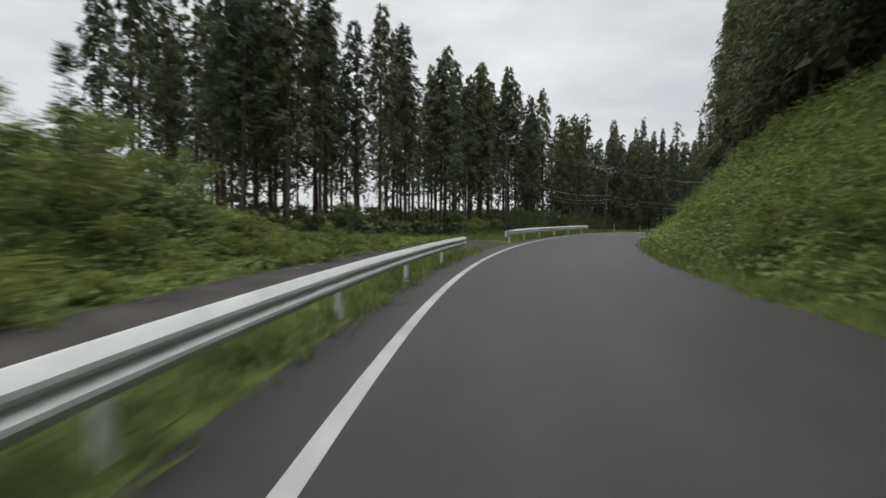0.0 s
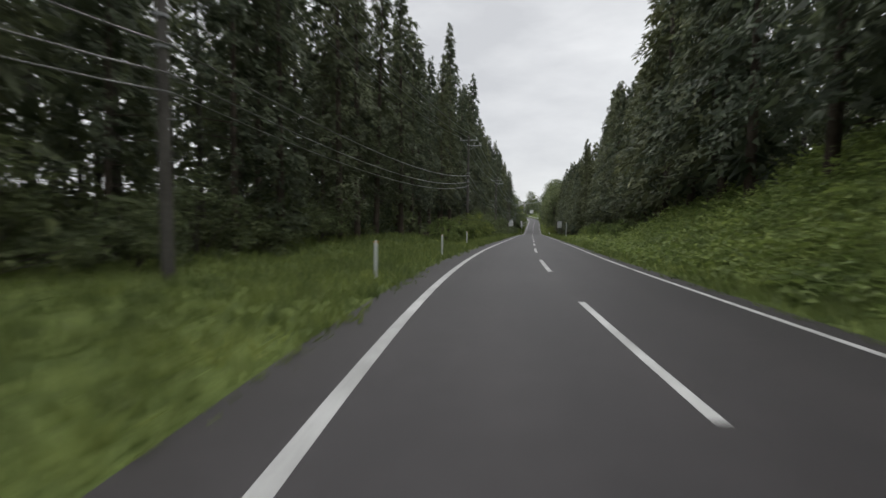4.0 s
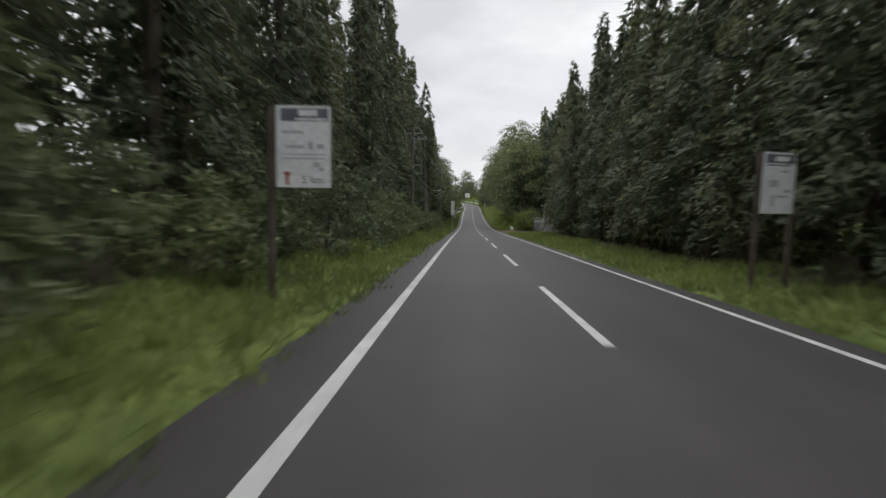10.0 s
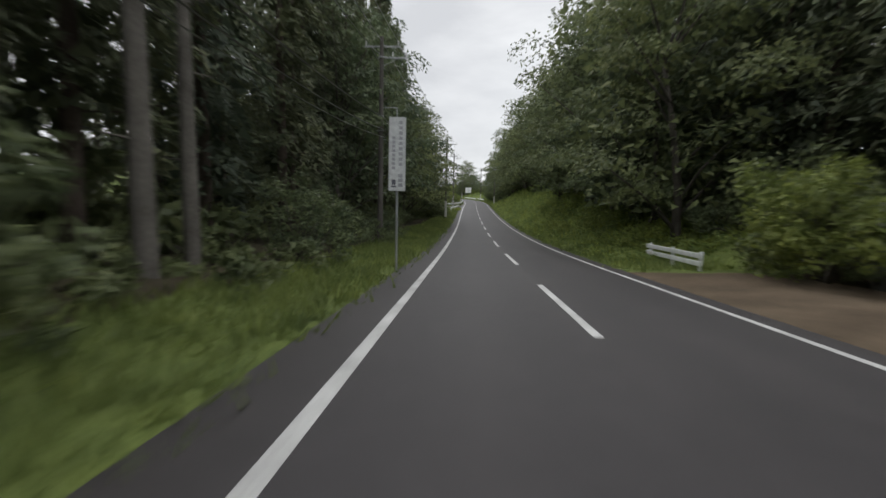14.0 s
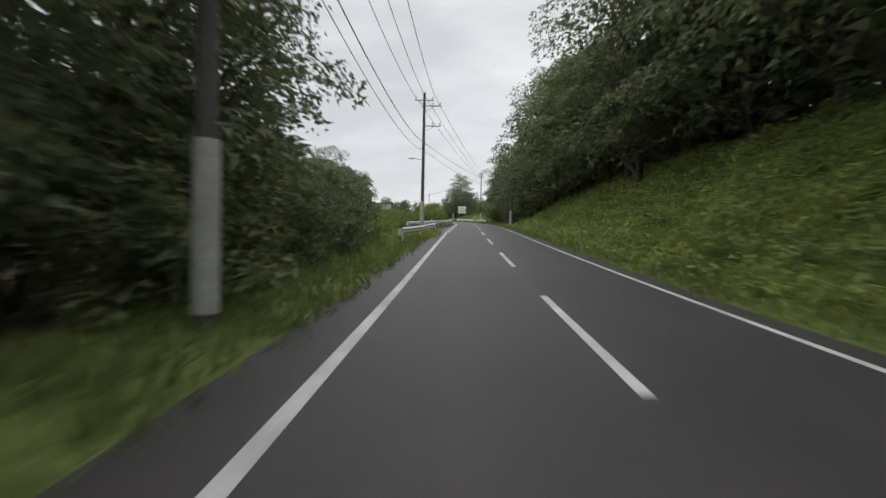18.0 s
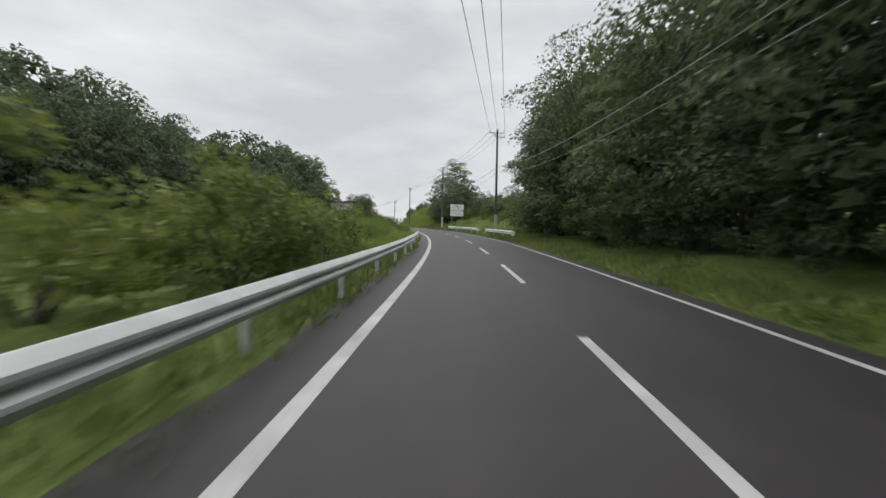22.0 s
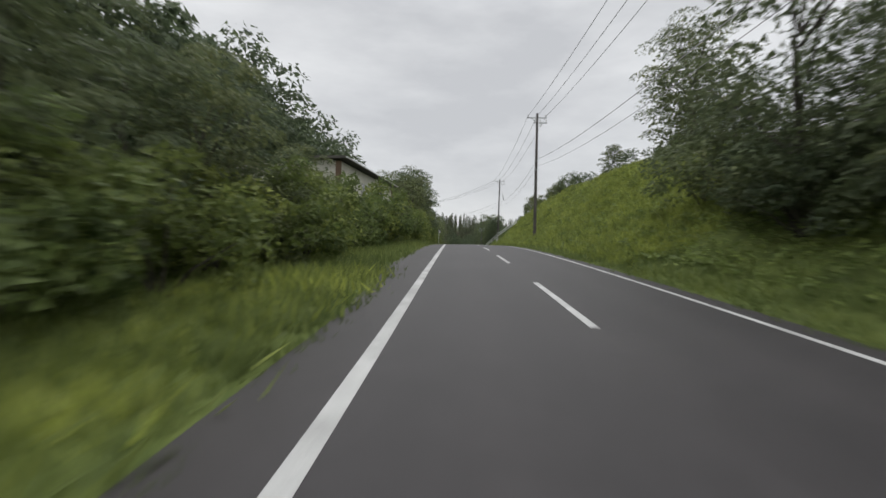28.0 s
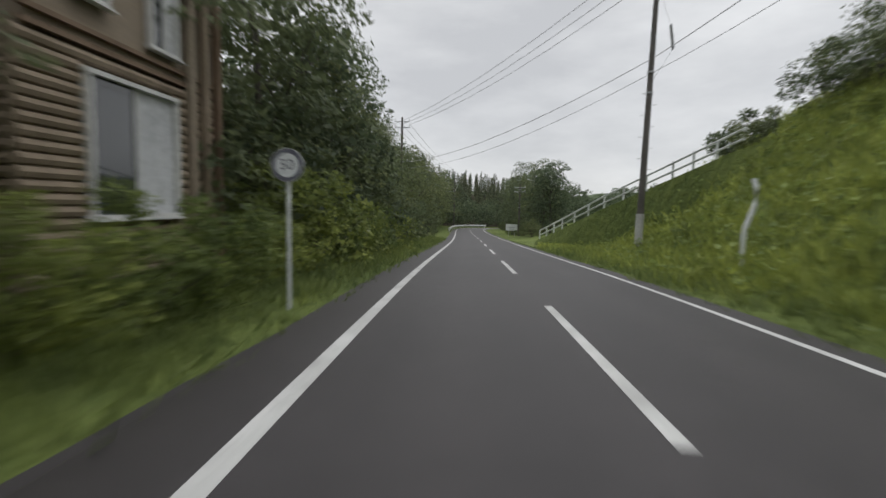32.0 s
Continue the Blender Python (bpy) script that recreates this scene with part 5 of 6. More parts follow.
# ---- signs ----
def bars(parent, material, rects, y=-0.012):
    """Lines of writing too small to read, as flat bars on a sign's face: (x, z, width, height)."""
    for x, z, w, h in rects:
        bm = bmesh.new()
        box(bm, x, y, z, w, 0.004, h)
        part("lettering", bm, material, parent)


def lettering(parent, text, size, material, x, z, y=-0.016):
    cu = bpy.data.curves.new("lettering", "FONT")
    cu.body, cu.size, cu.align_x, cu.align_y, cu.extrude = text, size, "CENTER", "CENTER", 0.002
    tmp = new("lettering", cu)
    me = bpy.data.meshes.new_from_object(tmp.evaluated_get(bpy.context.evaluated_depsgraph_get()))
    bpy.data.objects.remove(tmp)
    # one object a letter
    bm = bmesh.new()
    bm.from_mesh(me)
    left = set(bm.verts)
    while left:
        island, front = set(), [left.pop()]
        while front:
            v = front.pop()
            island.add(v)
            for e in v.link_edges:
                w = e.other_vert(v)
                if w in left:
                    left.discard(w)
                    front.append(w)
        order = {v: k for k, v in enumerate(island)}
        faces = [[order[v] for v in f.verts] for f in bm.faces if f.verts[0] in island]
        ob = mesh_object("lettering", [v.co for v in order], faces, material, parent)
        ob.matrix_basis = pose(x, y, z, 90, 0, 0)
    bm.free()
    bpy.data.meshes.remove(me)


def board_sign(name, s, off, low, wide, tall, posts, label, turn=0.0, group=""):
    """A board on posts facing the oncoming car; low: height of its lower edge above the road."""
    g = ground(s, off)
    b = base(name, at_road(s, off, g, turn), label, "sign", group)
    z0 = low - g
    bm = bmesh.new()
    box(bm, 0, 0.0, z0 + tall / 2, wide, 0.02, tall)
    face = part("board", bm, BOARD, b)
    bm = bmesh.new()
    for x, z, w, h in ((0, z0 + 0.012, wide + 0.03, 0.03), (0, z0 + tall - 0.012, wide + 0.03, 0.03), (-wide / 2, z0 + tall / 2, 0.03, tall), (wide / 2, z0 + tall / 2, 0.03, tall)):
        box(bm, x, 0.014, z, w, 0.03, h)
    part("frame", bm, STEEL, b)
    for x, mat, r in posts:
        bm = bmesh.new()
        tube(bm, (x, 0.06, -0.4), (x, 0.06, z0 + tall), r, r, 10)
        part("post", bm, mat, b)
    return b, face, z0


b, f, z0 = board_sign("notice_sign", 153.6, 4.25, 1.85, 0.86, 1.28, ((-0.55, CEDAR_BARK, 0.06),), "white notice board on a dark post at the verge")
bars(f, SIGN_DARK, ((0.02, z0 + 1.14, 0.76, 0.2),))
bars(f, BOARD, ((0.08, z0 + 1.17, 0.3, 0.09), (0.12, z0 + 1.07, 0.5, 0.03)), -0.015)
bars(f, SIGN_GREY, ((-0.17, z0 + 0.87, 0.34, 0.045), (-0.13, z0 + 0.64, 0.3, 0.05), (0.12, z0 + 0.66, 0.07, 0.12), (0.28, z0 + 0.65, 0.1, 0.08), (0, z0 + 0.52, 0.7, 0.02), (0, z0 + 0.46, 0.7, 0.02),
                    (0.22, z0 + 0.36, 0.1, 0.07), (0.29, z0 + 0.29, 0.08, 0.06)))
bars(f, SIGN_RED, ((-0.26, z0 + 0.14, 0.05, 0.2), (-0.26, z0 + 0.22, 0.11, 0.05)))
lettering(f, "5 km", 0.17, SIGN_DARK, 0.15, z0 + 0.12)
b, f, z0 = board_sign("notice_sign", 157, -5.25, 1.68, 0.92, 1.34, ((-0.5, CEDAR_BARK, 0.06), (0.5, CEDAR_BARK, 0.06)), "white notice board at the foot of the cedars", 18)
bars(f, SIGN_DARK, ((0, z0 + 1.2, 0.8, 0.2), (-0.05, z0 + 1.06, 0.66, 0.03)))
bars(f, BOARD, ((0.05, z0 + 1.2, 0.4, 0.1),), -0.015)
bars(f, SIGN_GREY, ((0.15, z0 + 0.93, 0.2, 0.06), (-0.15, z0 + 0.66, 0.26, 0.16), (0.25, z0 + 0.5, 0.16, 0.07), (0.12, z0 + 0.38, 0.3, 0.05), (-0.15, z0 + 0.28, 0.1, 0.26)))
b, f, z0 = board_sign("advert_sign", 217.8, 3.68, 2.2, 0.46, 2.05, ((0.0, STEEL, 0.035),), "tall narrow white advert sign on a steel post")
bars(f, SIGN_GREY, tuple((0.1, z0 + 1.9 - k * 0.145, 0.1, 0.09) for k in range(9)) + tuple((0.1, z0 + 0.42 - k * 0.13, 0.12, 0.1) for k in range(3)) + tuple((-0.1, z0 + 1.48 - k * 0.12, 0.09, 0.08) for k in range(8)))
bars(f, SIGN_DARK, ((-0.09, z0 + 0.24, 0.11, 0.14), (-0.09, z0 + 0.12, 0.13, 0.05)))
b, f, z0 = board_sign("shop_sign", 419, -7.6, 2.55, 2.6, 2.25, ((-1.0, STEEL, 0.05), (1.0, STEEL, 0.05)), "large faded white shop sign on two posts among shrubs")
bars(f, SIGN_GREY, tuple((-1.05 + k * 0.36, z0 + 1.12, 0.26, 0.17) for k in range(7)) + ((-0.75, z0 + 1.75, 0.3, 0.24), (0.0, z0 + 0.6, 1.5, 0.06), (0.2, z0 + 0.35, 1.8, 0.05)))
bm = bmesh.new()
for k in range(20):
    a0, a1 = k * math.pi / 10, (k + 1) * math.pi / 10
    tube(bm, (math.cos(a0) * 0.38, -0.014, z0 + 1.72 + math.sin(a0) * 0.38), (math.cos(a1) * 0.38, -0.014, z0 + 1.72 + math.sin(a1) * 0.38), 0.03, 0.03, 5)
bmesh.ops.remove_doubles(bm, verts=bm.verts, dist=0.012)
part("emblem_ring", bm, SIGN_GREEN, f, "pale green emblem ring")
bars(f, SIGN_RED, ((0.0, z0 + 1.83, 0.3, 0.09), (0.08, z0 + 1.66, 0.09, 0.28)), -0.014)


def speed_sign():
    s, off = 495.4, 4.05
    g = ground(s, off)
    b = base("speed_limit_sign", at_road(s, off, g), "round speed limit sign on a pale pole beside the road", "sign")
    bm = bmesh.new()
    tube(bm, (0, 0.04, -0.3), (0, 0.04, 2.35), 0.032, 0.032, 10)
    part("pole", bm, RAIL, b)
    bm = bmesh.new()
    tube(bm, (0, 0.0, 2.12 - g), (0, -0.015, 2.12 - g), 0.25, 0.25, 32)
    disc = part("disc", bm, BOARD, b)
    for r0, r1, mat, nm in ((0.243, 0.178, SIGN_DARK, "rim"),):
        bm = bmesh.new()
        vo = [bm.verts.new((math.cos(k * math.pi / 16) * r0, -0.018, 2.12 - g + math.sin(k * math.pi / 16) * r0)) for k in range(32)]
        vi = [bm.verts.new((math.cos(k * math.pi / 16) * r1, -0.018, 2.12 - g + math.sin(k * math.pi / 16) * r1)) for k in range(32)]
        for k in range(32):
            bm.faces.new((vo[k], vo[(k + 1) % 32], vi[(k + 1) % 32], vi[k]))
        part(nm, bm, mat, disc, "dark weathered rim")
    lettering(disc, "50", 0.22, SIGN_DARK, 0, 2.12 - g, -0.019)


speed_sign()


# ---- houses ----
def window(parent, x, y, z, wide, tall, panes, frame=FRAME, depth=0.10, drape=True):
    """A framed window in a wall that faces -y: frame, sill, panes, and curtains behind the glass."""
    bm = bmesh.new()
    for cx, cz, w, h in ((x, z - tall / 2, wide + 0.12, 0.07), (x, z + tall / 2, wide + 0.12, 0.07), (x - wide / 2, z, 0.07, tall), (x + wide / 2, z, 0.07, tall)):
        box(bm, cx, y - 0.02, cz, w, depth, h)
    win = part("window", bm, frame, parent, "pale framed window")
    bm = bmesh.new()
    box(bm, x, y - 0.07, z - tall / 2 - 0.05, wide + 0.2, 0.14, 0.03)
    part("sill", bm, frame, win)
    for k in range(panes):
        w = wide / panes
        bm = bmesh.new()
        box(bm, x - wide / 2 + w * (k + 0.5), y + 0.012 * (k % 2), z, w - 0.04, 0.008, tall - 0.04)
        part("pane", bm, GLASS if k % 2 == 0 or not drape else CURTAIN, win)
        if k:
            bm = bmesh.new()
            box(bm, x - wide / 2 + w * k, y - 0.01, z, 0.05, 0.05, tall)
            part("mullion", bm, frame, win)


def white_house():
    s = 469.9
    m = Matrix.Translation(place(s, 10.1)) @ Matrix.Rotation(heading(s) + math.pi / 2 - radians(4.5), 4, "Z")
    # x runs along the road, -y faces it
    h = base("house", m, "cream plastered house with a low dark overhanging roof behind shrubs", "house")
    low, mid, eave, half, deep = -1.6, 3.75, 6.35, 9.7, 8.6
    side = 1
    bm = bmesh.new()
    box(bm, 0, deep / 2, (low + mid) / 2, 2 * half - 0.1, deep - 0.1, mid - low)
    part("lower_wall", bm, WOOD, h, "dark brown lower storey")
    bm = bmesh.new()
    for x0, x1 in ((-half, half),):
        box(bm, (x0 + x1) / 2, deep / 2, (mid + eave) / 2, x1 - x0, deep, eave - mid)
    part("upper_wall", bm, CREAM, h, "cream plaster upper storey")
    bm = bmesh.new()
    box(bm, 0, -0.02, mid, 2 * half + 0.04, 0.08, 0.14)
    part("band", bm, WOOD, h)
    window(h, -2.2, -0.05, 4.85, 2.6, 0.95, 2)
    window(h, 4.5, -0.05, 4.8, 1.8, 0.95, 2)
    # a nearly flat roof, a little higher towards the road
    y0, y1, z0, z1 = -0.6, deep + 0.4, eave + 0.14, eave + 0.01
    v = []
    for x in (-half - 0.5, half + 0.5):
        v += [(x, y0, z0), (x, y1, z1), (x, y1, z1 + 0.16), (x, y0, z0 + 0.16)]
    roof = mesh_object("roof", v, [(0, 1, 2, 3), (4, 7, 6, 5), (0, 4, 5, 1), (3, 2, 6, 7), (0, 3, 7, 4), (1, 5, 6, 2)], ROOF, h, "dark sheet roof")
    for k in range(16):
        x = -half - 0.4 + k * (2 * half + 0.8) / 15
        mesh_object("batten", [(x + dx, y, z) for z_up in (0.163, 0.2) for dx, y, z in ((-0.03, y0, z0 + z_up), (0.03, y0, z0 + z_up), (0.03, y1, z1 + z_up), (-0.03, y1, z1 + z_up))],
                    [(0, 3, 2, 1), (4, 5, 6, 7), (0, 1, 5, 4), (2, 3, 7, 6), (1, 2, 6, 5), (3, 0, 4, 7)], ROOF, roof)
    # dark upright strips at both front corners
    for x in (-half, half):
        bm = bmesh.new()
        box(bm, x, 0.12, (low + eave) / 2, 0.16, 0.42, eave - low - 0.02)
        part("corner_strip", bm, WOOD, h, "dark upright strip at the corner")
    bm = bmesh.new()
    box(bm, -half - 0.02, 2.6, (mid + eave) / 2 + 0.2, 0.1, 0.22, eave - mid - 0.6)
    part("end_pilaster", bm, WOOD, h, "narrow dark upright on the end wall")
    bm = bmesh.new()
    tube(bm, (-half - 0.5, -0.66, eave + 0.2), (half + 0.5, -0.66, eave + 0.2), 0.06, 0.06, 8)
    part("gutter", bm, FRAME, h, "pale rain gutter")
    bm = bmesh.new()
    tube(bm, (half - 0.3, -0.1, eave - 0.1), (half - 0.3, -0.1, low), 0.04, 0.04, 8)
    part("downpipe", bm, WOOD, h)


white_house()


def log_house():
    s = 496.4
    p = place(s, 6.9, 0)
    m = Matrix.Translation(p) @ Matrix.Rotation(heading(s) + math.pi / 2, 4, "Z")
    h = base("log_house", m, "brown two-storey house with log siding and big windows", "house")
    # x runs along the road, -y faces it
    x0, x1, deep, low, mid, top = -2.2, 2.3, 6.0, -0.8, 3.75, 7.4
    bm = bmesh.new()
    box(bm, (x0 + x1) / 2, deep / 2, (low + mid) / 2, x1 - x0 - 0.1, deep - 0.1, mid - low)
    part("lower_wall", bm, WOOD, h)
    bm = bmesh.new()
    box(bm, (x0 + x1) / 2, deep / 2, (mid + top) / 2, x1 - x0, deep, top - mid)
    part("upper_wall", bm, TAN, h, "tan plaster upper wall")
    for k in range(22):
        z = 0.05 + k * 0.17
        for a, b in ((x0 - 0.25, -1.4), (0.75, x1 - 0.05)) if 1.2 < z < 3.5 else ((x0 - 0.25, x1 - 0.05),):
            bm = bmesh.new()
            tube(bm, (a, 0.0, z), (b, 0.0, z), 0.088, 0.088, 8)
            part("log", bm, LOG, h)
        bm = bmesh.new()
        tube(bm, (x0, 0.2, z), (x0, deep, z), 0.088, 0.088, 8)
        part("log", bm, LOG, h)
    for z in (3.78, 3.98):
        bm = bmesh.new()
        box(bm, (x0 + x1) / 2, -0.05, z, x1 - x0 + 0.3, 0.1, 0.07)
        part("band", bm, WOOD, h)
    window(h, -0.32, -0.06, 2.37, 2.1, 2.1, 2, depth=0.16)
    window(h, 0.5, -0.05, 5.35, 0.75, 2.3, 2)
    window(h, -1.2, -0.05, 4.9, 0.6, 0.9, 1)
    for x, mat in ((1.2, TAN), (1.7, LOG), (2.2, WOOD)):
        bm = bmesh.new()
        box(bm, x, -0.14, (low + top) / 2, 0.16, 0.12, top - low)
        part("corner_board", bm, mat, h, "upright brown board")
    for sgn in (0, 1):
        y0, y1 = (-0.6, deep / 2) if sgn == 0 else (deep + 0.6, deep / 2)
        v = []
        for x in (x0 - 0.5, x1 + 0.5):
            v += [(x, y0, top - 0.1), (x, y1, top + 1.9), (x, y1, top + 2.05), (x, y0, top + 0.05)]
        mesh_object("roof", v, [(0, 1, 2, 3), (4, 7, 6, 5), (0, 4, 5, 1), (3, 2, 6, 7), (0, 3, 7, 4), (1, 5, 6, 2)], ROOF, h)
    for x in (x0, x1):
        d = 0.1 if x > 0 else -0.1
        v = [(x, 0, top), (x, deep, top), (x, deep / 2, top + 1.9), (x - d, 0, top), (x - d, deep, top), (x - d, deep / 2, top + 1.9)]
        mesh_object("gable", v, [(0, 1, 2), (3, 5, 4), (0, 3, 4, 1), (1, 4, 5, 2), (2, 5, 3, 0)], TAN, h)


log_house()


# ---- walled yard beside the straight ----
def yard():
    w = base("retaining_wall", at_road(212, -8.1, 0), "long grey concrete retaining wall with a railing on top", "wall")
    inv = w.matrix_basis.inverted()
    runs = [((216.0, -7.95), 1.45), ((208.5, -8.3), 1.47), ((203.5, -9.8), 2.7), ((199.5, -11.2), 3.6)]
    for (a, za), (b, zb) in zip(runs[:-1], runs[1:]):
        n = max(1, round(math.hypot(b[0] - a[0], b[1] - a[1]) / 1.8))
        for k in range(n):
            u0, u1 = k / n + 0.003, (k + 1) / n - 0.003
            v = []
            for u in (u0, u1):
                s, o, z = a[0] + (b[0] - a[0]) * u, a[1] + (b[1] - a[1]) * u, za + (zb - za) * u
                v += [inv @ place(s, o, -0.6), inv @ place(s, o, z), inv @ place(s + 0.05, o - 0.25, z), inv @ place(s + 0.05, o - 0.25, -0.6)]
            mesh_object("panel", v, [(0, 1, 2, 3)[::-1], (4, 5, 6, 7), (0, 4, 5, 1)[::-1], (1, 5, 6, 2)[::-1], (2, 6, 7, 3)[::-1]], CONCRETE, w)
        bm = bmesh.new()
        tube(bm, inv @ place(a[0], a[1] - 0.1, za + 0.04), inv @ place(b[0], b[1] - 0.1, zb + 0.04), 0.07, 0.07, 8)
        part("coping", bm, RAIL, w, "pale coping")
    f = base("railing", at_road(216, -8.05, 1.45), "low grey pipe railing along the top of the wall", "railing")
    inv = f.matrix_basis.inverted()
    for (a, za), (b, zb) in zip(runs[:-1], runs[1:]):
        for up in (0.18, 0.36, 0.54):
            bm = bmesh.new()
            tube(bm, inv @ place(a[0], a[1] - 0.12, za + up), inv @ place(b[0], b[1] - 0.12, zb + up), 0.02, 0.02, 6)
            part("rail", bm, STEEL, f)
        n = max(1, round(math.hypot(b[0] - a[0], b[1] - a[1]) / 1.5))
        for k in range(n + 1):
            u = k / n
            s, o, z = a[0] + (b[0] - a[0]) * u, a[1] + (b[1] - a[1]) * u, za + (zb - za) * u
            bm = bmesh.new()
            tube(bm, inv @ place(s, o - 0.12, z - 0.02), inv @ place(s, o - 0.12, z + 0.6), 0.025, 0.025, 6)
            part("post", bm, STEEL, f)
    lamp = base("yard_lamp", at_road(208.7, -8.4, 1.47), "pale security lamp on a post above the wall", "lamp")
    for nm, mat, a, b, r in (("post", STEEL, (0, 0, -0.05), (0, 0, 2.1), 0.05),):
        bm = bmesh.new()
        tube(bm, a, b, r, r, 10)
        part(nm, bm, mat, lamp)
    bm = bmesh.new()
    box(bm, 0, -0.08, 0.25, 0.22, 0.16, 0.42, bevel=0.015)
    part("control_box", bm, RAIL, lamp, "white control box")
    bm = bmesh.new()
    box(bm, -0.2, -0.05, 2.07, 0.5, 0.2, 0.09, bevel=0.02)
    head = part("lamp_head", bm, RAIL, lamp)
    bm = bmesh.new()
    tube(bm, (0, 0, 2.12), (0.3, 0, 2.12), 0.02, 0.02, 6)
    part("bracket", bm, STEEL, lamp)
    fence = base("mesh_fence", at_road(206.2, -7.75, 0), "chain-link fence on steel posts in front of the wall", "fence")
    inv = fence.matrix_basis.inverted()
    ends = [(206.2, -7.75), (203.2, -7.4), (200.2, -7.2)]
    for s, o in ends:
        g = ground(s, o)
        bm = bmesh.new()
        tube(bm, inv @ place(s, o, g - 0.3), inv @ place(s, o, 1.95), 0.04, 0.04, 8)
        part("post", bm, STEEL, fence)
    for (s0, o0), (s1, o1) in zip(ends[:-1], ends[1:]):
        for z in (0.35, 1.1, 1.9):
            bm = bmesh.new()
            tube(bm, inv @ place(s0, o0, z), inv @ place(s1, o1, z), 0.022, 0.022, 6)
            part("rail", bm, STEEL, fence)
        bm = bmesh.new()
        for k in range(-14, 30):
            for up in (1, -1):
                pts = []
                for z in (0.35, 1.9):
                    u = k / 16 + (z - 0.35) / 1.55 * 0.5 * up + (0 if up > 0 else 0.5)
                    pts.append((u, z))
                if all(0 <= u <= 1 for u, z in pts):
                    a, b = (inv @ place(s0 + (s1 - s0) * u, o0 + (o1 - o0) * u, z) for u, z in pts)
                    tube(bm, a, b, 0.004, 0.004, 3, False)
        part("mesh", bm, STEEL, fence, "grey wire mesh")


yard()


# ---- ramp with a white fence on the far right bank ----
def ramp():
    line = [(530, -4.9, 0.3), (524, -5.6, 1.2), (518, -6.9, 2.5), (512, -8.4, 3.7), (508, -9.4, 4.5)]
    verts, faces = [], []
    body = line + [(502.5, -10.9, 5.1)]
    for s, o, z in body:
        verts += [place(s, o + 0.8, min(z, ground(s, o + 0.8)) - 0.5), place(s, o + 0.25, z), place(s, o - 3.4, z + 0.05), place(s, o - 4.4, ground(s, o - 4.4) - 0.4)]
    for i in range(len(body) - 1):
        faces += [(i * 4 + j, i * 4 + j + 1, i * 4 + 5 + j, i * 4 + 4 + j) for j in range(3)]
    faces.append(tuple((len(body) - 1) * 4 + j for j in (3, 2, 1, 0)))
    ob = mesh_object("ramp", verts, faces, GROUND, smooth=False)
    tagged(ob, "grassy ramp climbing the bank beside the road", "ramp", kind="structure")
    f = base("fence", Matrix.Translation(place(*line[0])), "white pipe fence climbing along the ramp", "fence")
    inv = f.matrix_basis.inverted()
    for (s0, o0, z0), (s1, o1, z1) in zip(line[:-1], line[1:]):
        for up in (0.45, 0.85):
            bm = bmesh.new()
            tube(bm, inv @ place(s0, o0, z0 + up), inv @ place(s1, o1, z1 + up), 0.055, 0.055, 8)
            part("rail", bm, RAIL, f)
        for k in range(3):
            u = k / 3
            s, o, z = s0 + (s1 - s0) * u, o0 + (o1 - o0) * u, z0 + (z1 - z0) * u
            bm = bmesh.new()
            tube(bm, inv @ place(s, o, z - 0.3), inv @ place(s, o, z + 0.92), 0.06, 0.06, 8)
            part("post", bm, RAIL, f)


ramp()


def bent_pipe():
    s, off = 499.6, -5.0
    g = ground(s, off)
    b = base("bent_pipe", at_road(s, off, g), "bent white steel pipe standing in the weeds", "pipe")
    pts = [(0, 0, -0.2), (0, 0, 0.7), (0.02, 0, 1.0), (0.12, 0, 1.3), (0.2, 0, 1.55), (0.2, 0, 1.9), (0.14, 0, 2.1)]
    me = trunk_mesh("pipe", [[(*q, 0.055) for q in pts]], RAIL, 8)
    o = new("pipe", me)
    o.parent = b
    bm = bmesh.new()
    tube(bm, (0.14, 0, 2.09), (0.14, 0, 2.13), 0.065, 0.065, 8)
    part("cap", bm, RAIL, b)


bent_pipe()
b, f, z0 = board_sign("guide_sign", 560, -5.6, 0.75, 1.7, 0.95, ((-0.45, STEEL, 0.03), (0.45, STEEL, 0.03)), "small white guide board far along the road")
bars(f, SIGN_GREY, ((0, z0 + 0.45, 0.9, 0.12), (0, z0 + 0.2, 0.7, 0.08)))


def wayside_marker():
    """A small pale stone marker among the growth where the side road meets."""
    s, off = 40.5, 12.6
    g = ground(s, off)
    b = base("stone_marker", at_road(s, off, g), "pale upright stone marker with wooden props among shrubs", "marker")
    bm = bmesh.new()
    box(bm, 0, 0, 0.95, 0.55, 0.35, 1.9, bevel=0.06)
    part("stone", bm, CONCRETE, b)
    for x in (0.9, 1.3):
        bm = bmesh.new()
        tube(bm, (x, -0.2, 0), (x + 0.35, 0, 1.5), 0.04, 0.03, 7)
        part("prop", bm, BARK, b)


wayside_marker()


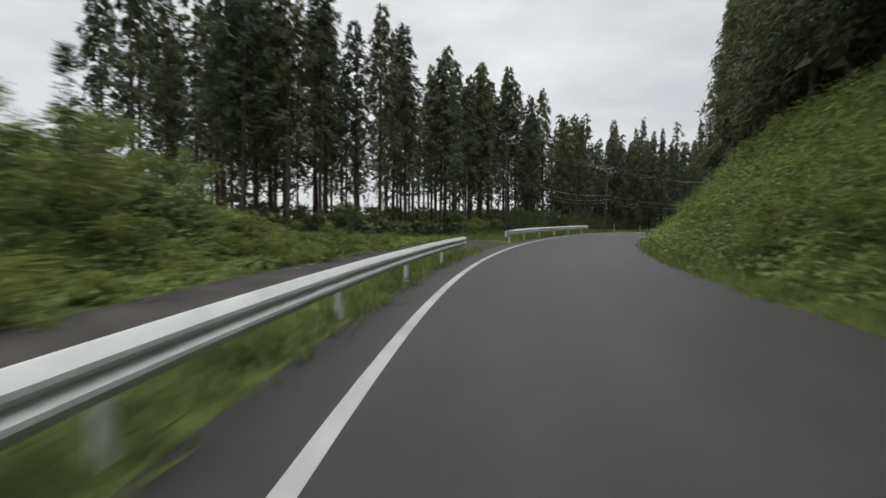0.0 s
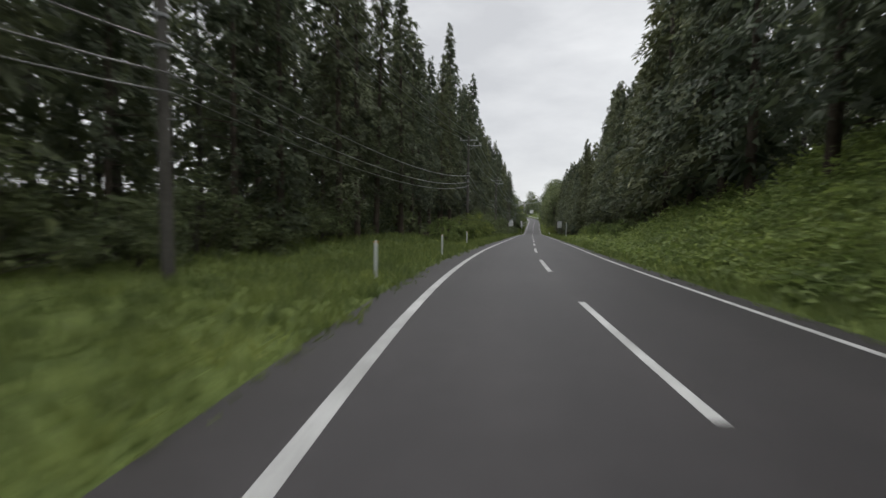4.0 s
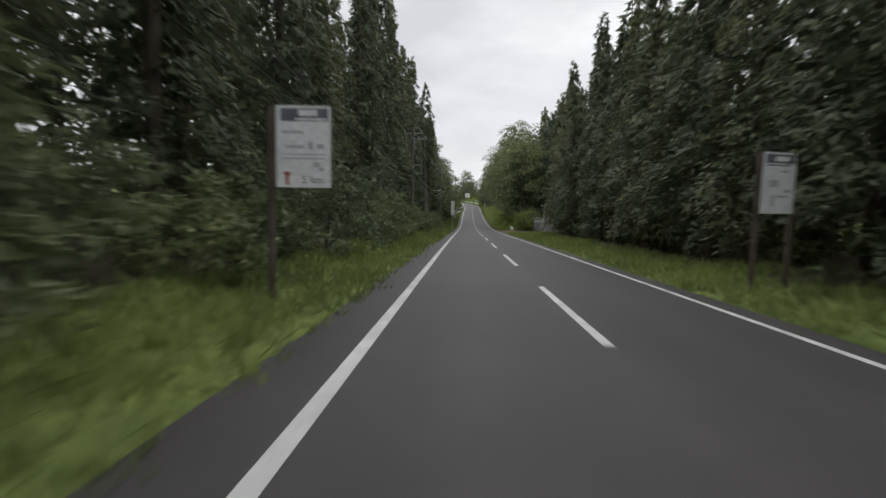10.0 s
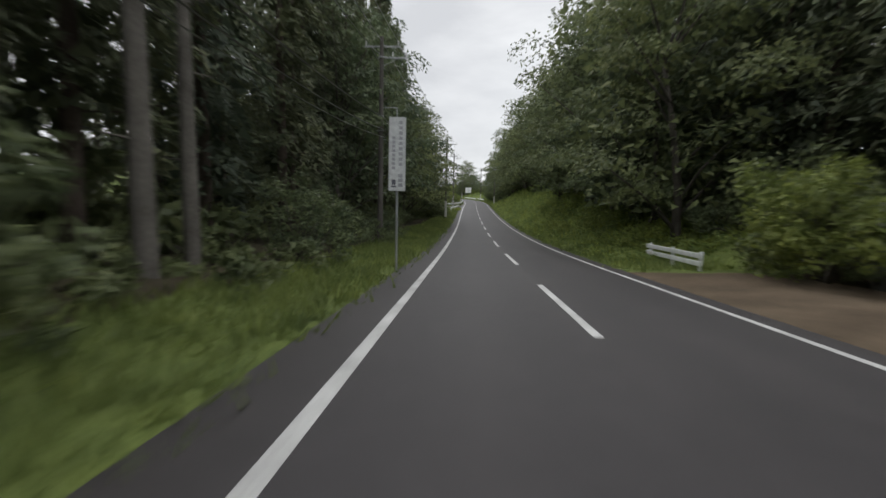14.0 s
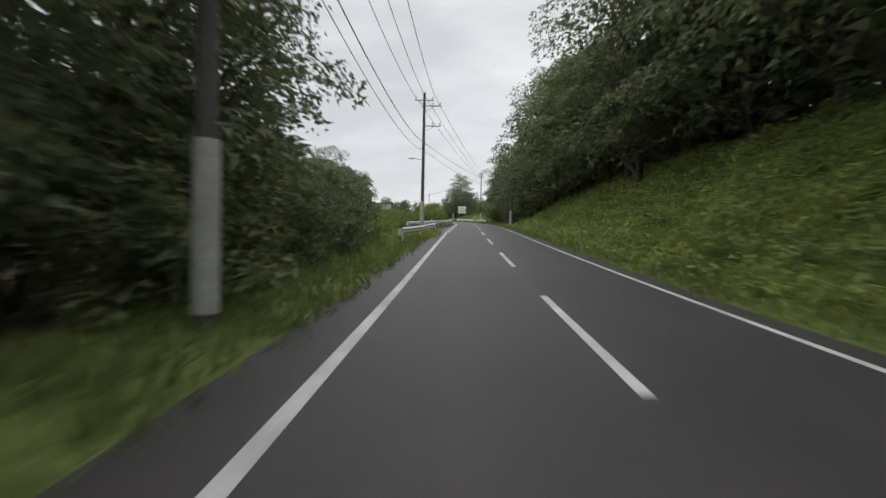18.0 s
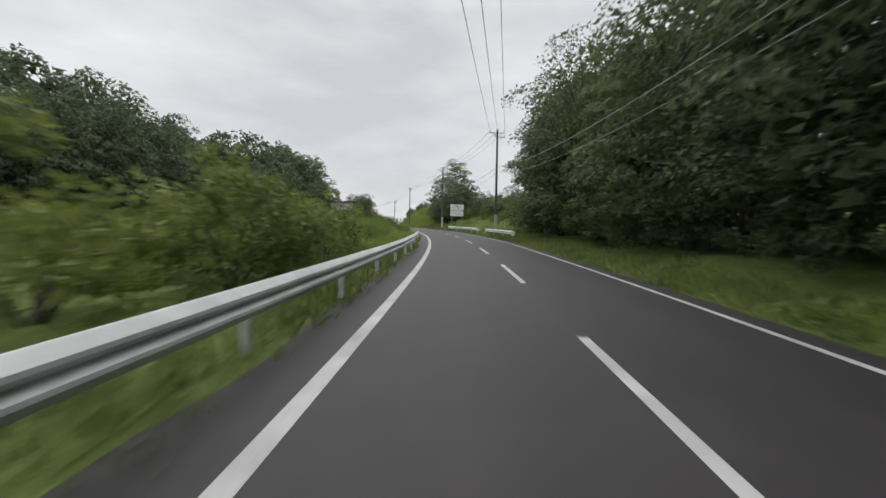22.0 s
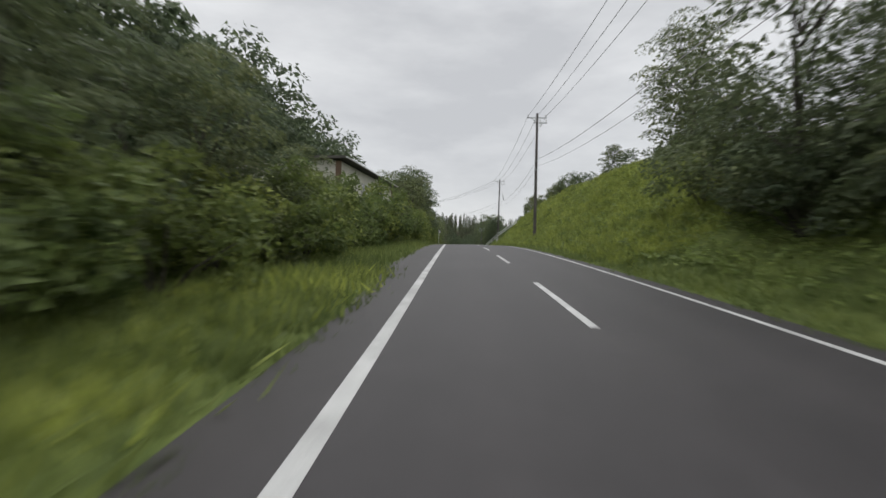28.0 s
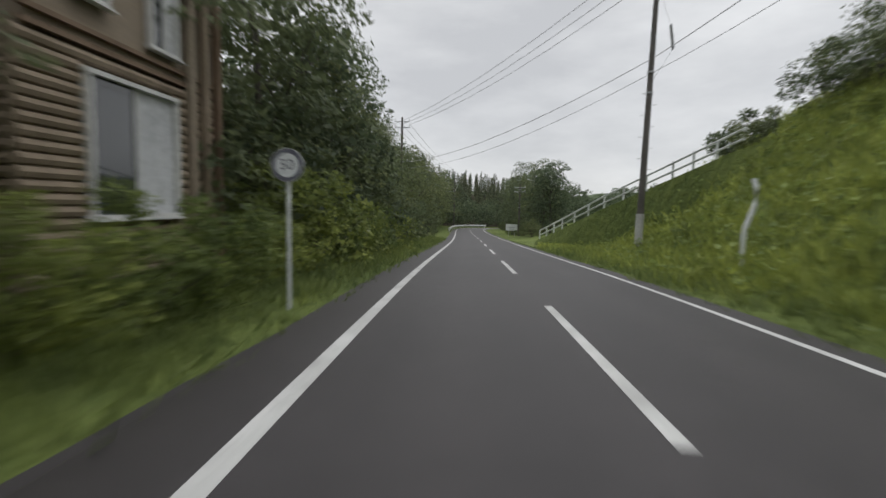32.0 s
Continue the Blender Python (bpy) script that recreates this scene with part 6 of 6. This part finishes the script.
def tall_weed():
    """One tall withered flower stalk on the vine-covered bank."""
    s, off = 9.0, 11.0
    b = base("tall_weed", at_road(s, off, ground(s, off)), "single tall withered weed stalk on the bank", "plant")
    new("stalk", trunk_mesh("stalk", [[(0, 0, -0.1, 0.03), (0.03, 0, 1.6, 0.022), (0.0, 0.05, 3.4, 0.01)]], BARK, 5)).parent = b
    rng = np.random.default_rng(17)
    z = np.concatenate([rng.uniform(1.2, 3.1, 150), rng.uniform(2.9, 3.45, 160)])
    a = rng.uniform(0, 6.283, len(z))
    r = rng.uniform(0.02, 0.17, len(z)) * np.where(z > 2.9, 0.75, 1.0)
    pts = np.stack([np.cos(a) * r, np.sin(a) * r, z], 1)
    new("leaves", leaf_mesh("leaves", blades_at(pts, np.stack([np.cos(a), np.sin(a), 0 * a], 1), 0.15, 0.08, rng, 0.2), CEDAR)).parent = b


tall_weed()


# ---- a power-line tower far behind the meadow ----
def lattice_tower():
    high = 66.0
    b = base("power_line_tower", Matrix.Translation(place(608.8, -197, 0)) @ Matrix.Rotation(0.6, 4, "Z"), "tall grey steel lattice tower on the skyline", "power tower")
    half = lambda z: 4.2 * (1 - z / high) ** 1.2 + 0.55
    levels = [-6, 8, 20, 30, 39, 46, 52, 57, 62, high]
    for sx, sy in ((-1, -1), (-1, 1), (1, -1), (1, 1)):
        me = trunk_mesh("leg", [[(sx * half(max(z, 0)), sy * half(max(z, 0)), z, 0.14) for z in levels]], STEEL, 5)
        new("leg", me).parent = b
    for z0, z1 in zip(levels[:-1], levels[1:]):
        bm = bmesh.new()
        h0, h1 = half(max(z0, 0)), half(z1)
        for a, c in (((-1, -1), (1, -1)), ((1, -1), (1, 1)), ((1, 1), (-1, 1)), ((-1, 1), (-1, -1))):
            tube(bm, (a[0] * h0, a[1] * h0, z0), (c[0] * h1, c[1] * h1, z1), 0.08, 0.08, 4)
            tube(bm, (c[0] * h0, c[1] * h0, z0), (a[0] * h1, a[1] * h1, z1), 0.08, 0.08, 4)
        part("bracing", bm, STEEL, b)
    for z in (50, 56, 62):
        bm = bmesh.new()
        for s in (-1, 1):
            for dz in (0, 1.4):
                tube(bm, (0, 0, z + dz), (s * 5.5, 0, z), 0.1, 0.08, 5)
        part("crossarm", bm, STEEL, b)


lattice_tower()


# ---- distant wooded hills ----
def hills():
    mid = place(300, 0)
    rng = np.random.default_rng(7)
    verts, faces, n = [], [], 240
    for k in range(n):
        a = 2 * math.pi * k / n
        r = 620 + 60 * math.sin(a * 3 + 1)
        top = 16 + 14 * (0.5 + 0.5 * math.sin(a * 5 + 0.6)) + 9 * noise.noise((math.cos(a) * 6, math.sin(a) * 6, 0)) + rng.uniform(-1.2, 1.2)
        for rr, z in ((r - 70, -6), (r - 25, top * 0.6), (r, top), (r + 60, -6)):
            verts.append((mid.x + math.cos(a) * rr, mid.y + math.sin(a) * rr, mid.z + z))
    for k in range(n):
        q = (k + 1) % n
        faces += [(k * 4 + j, q * 4 + j, q * 4 + j + 1, k * 4 + j + 1) for j in range(3)]
    ob = mesh_object("backdrop", verts, faces, HILL)
    return tagged(ob, "low wooded hills in the distance", "hill", kind="structure")


hills()
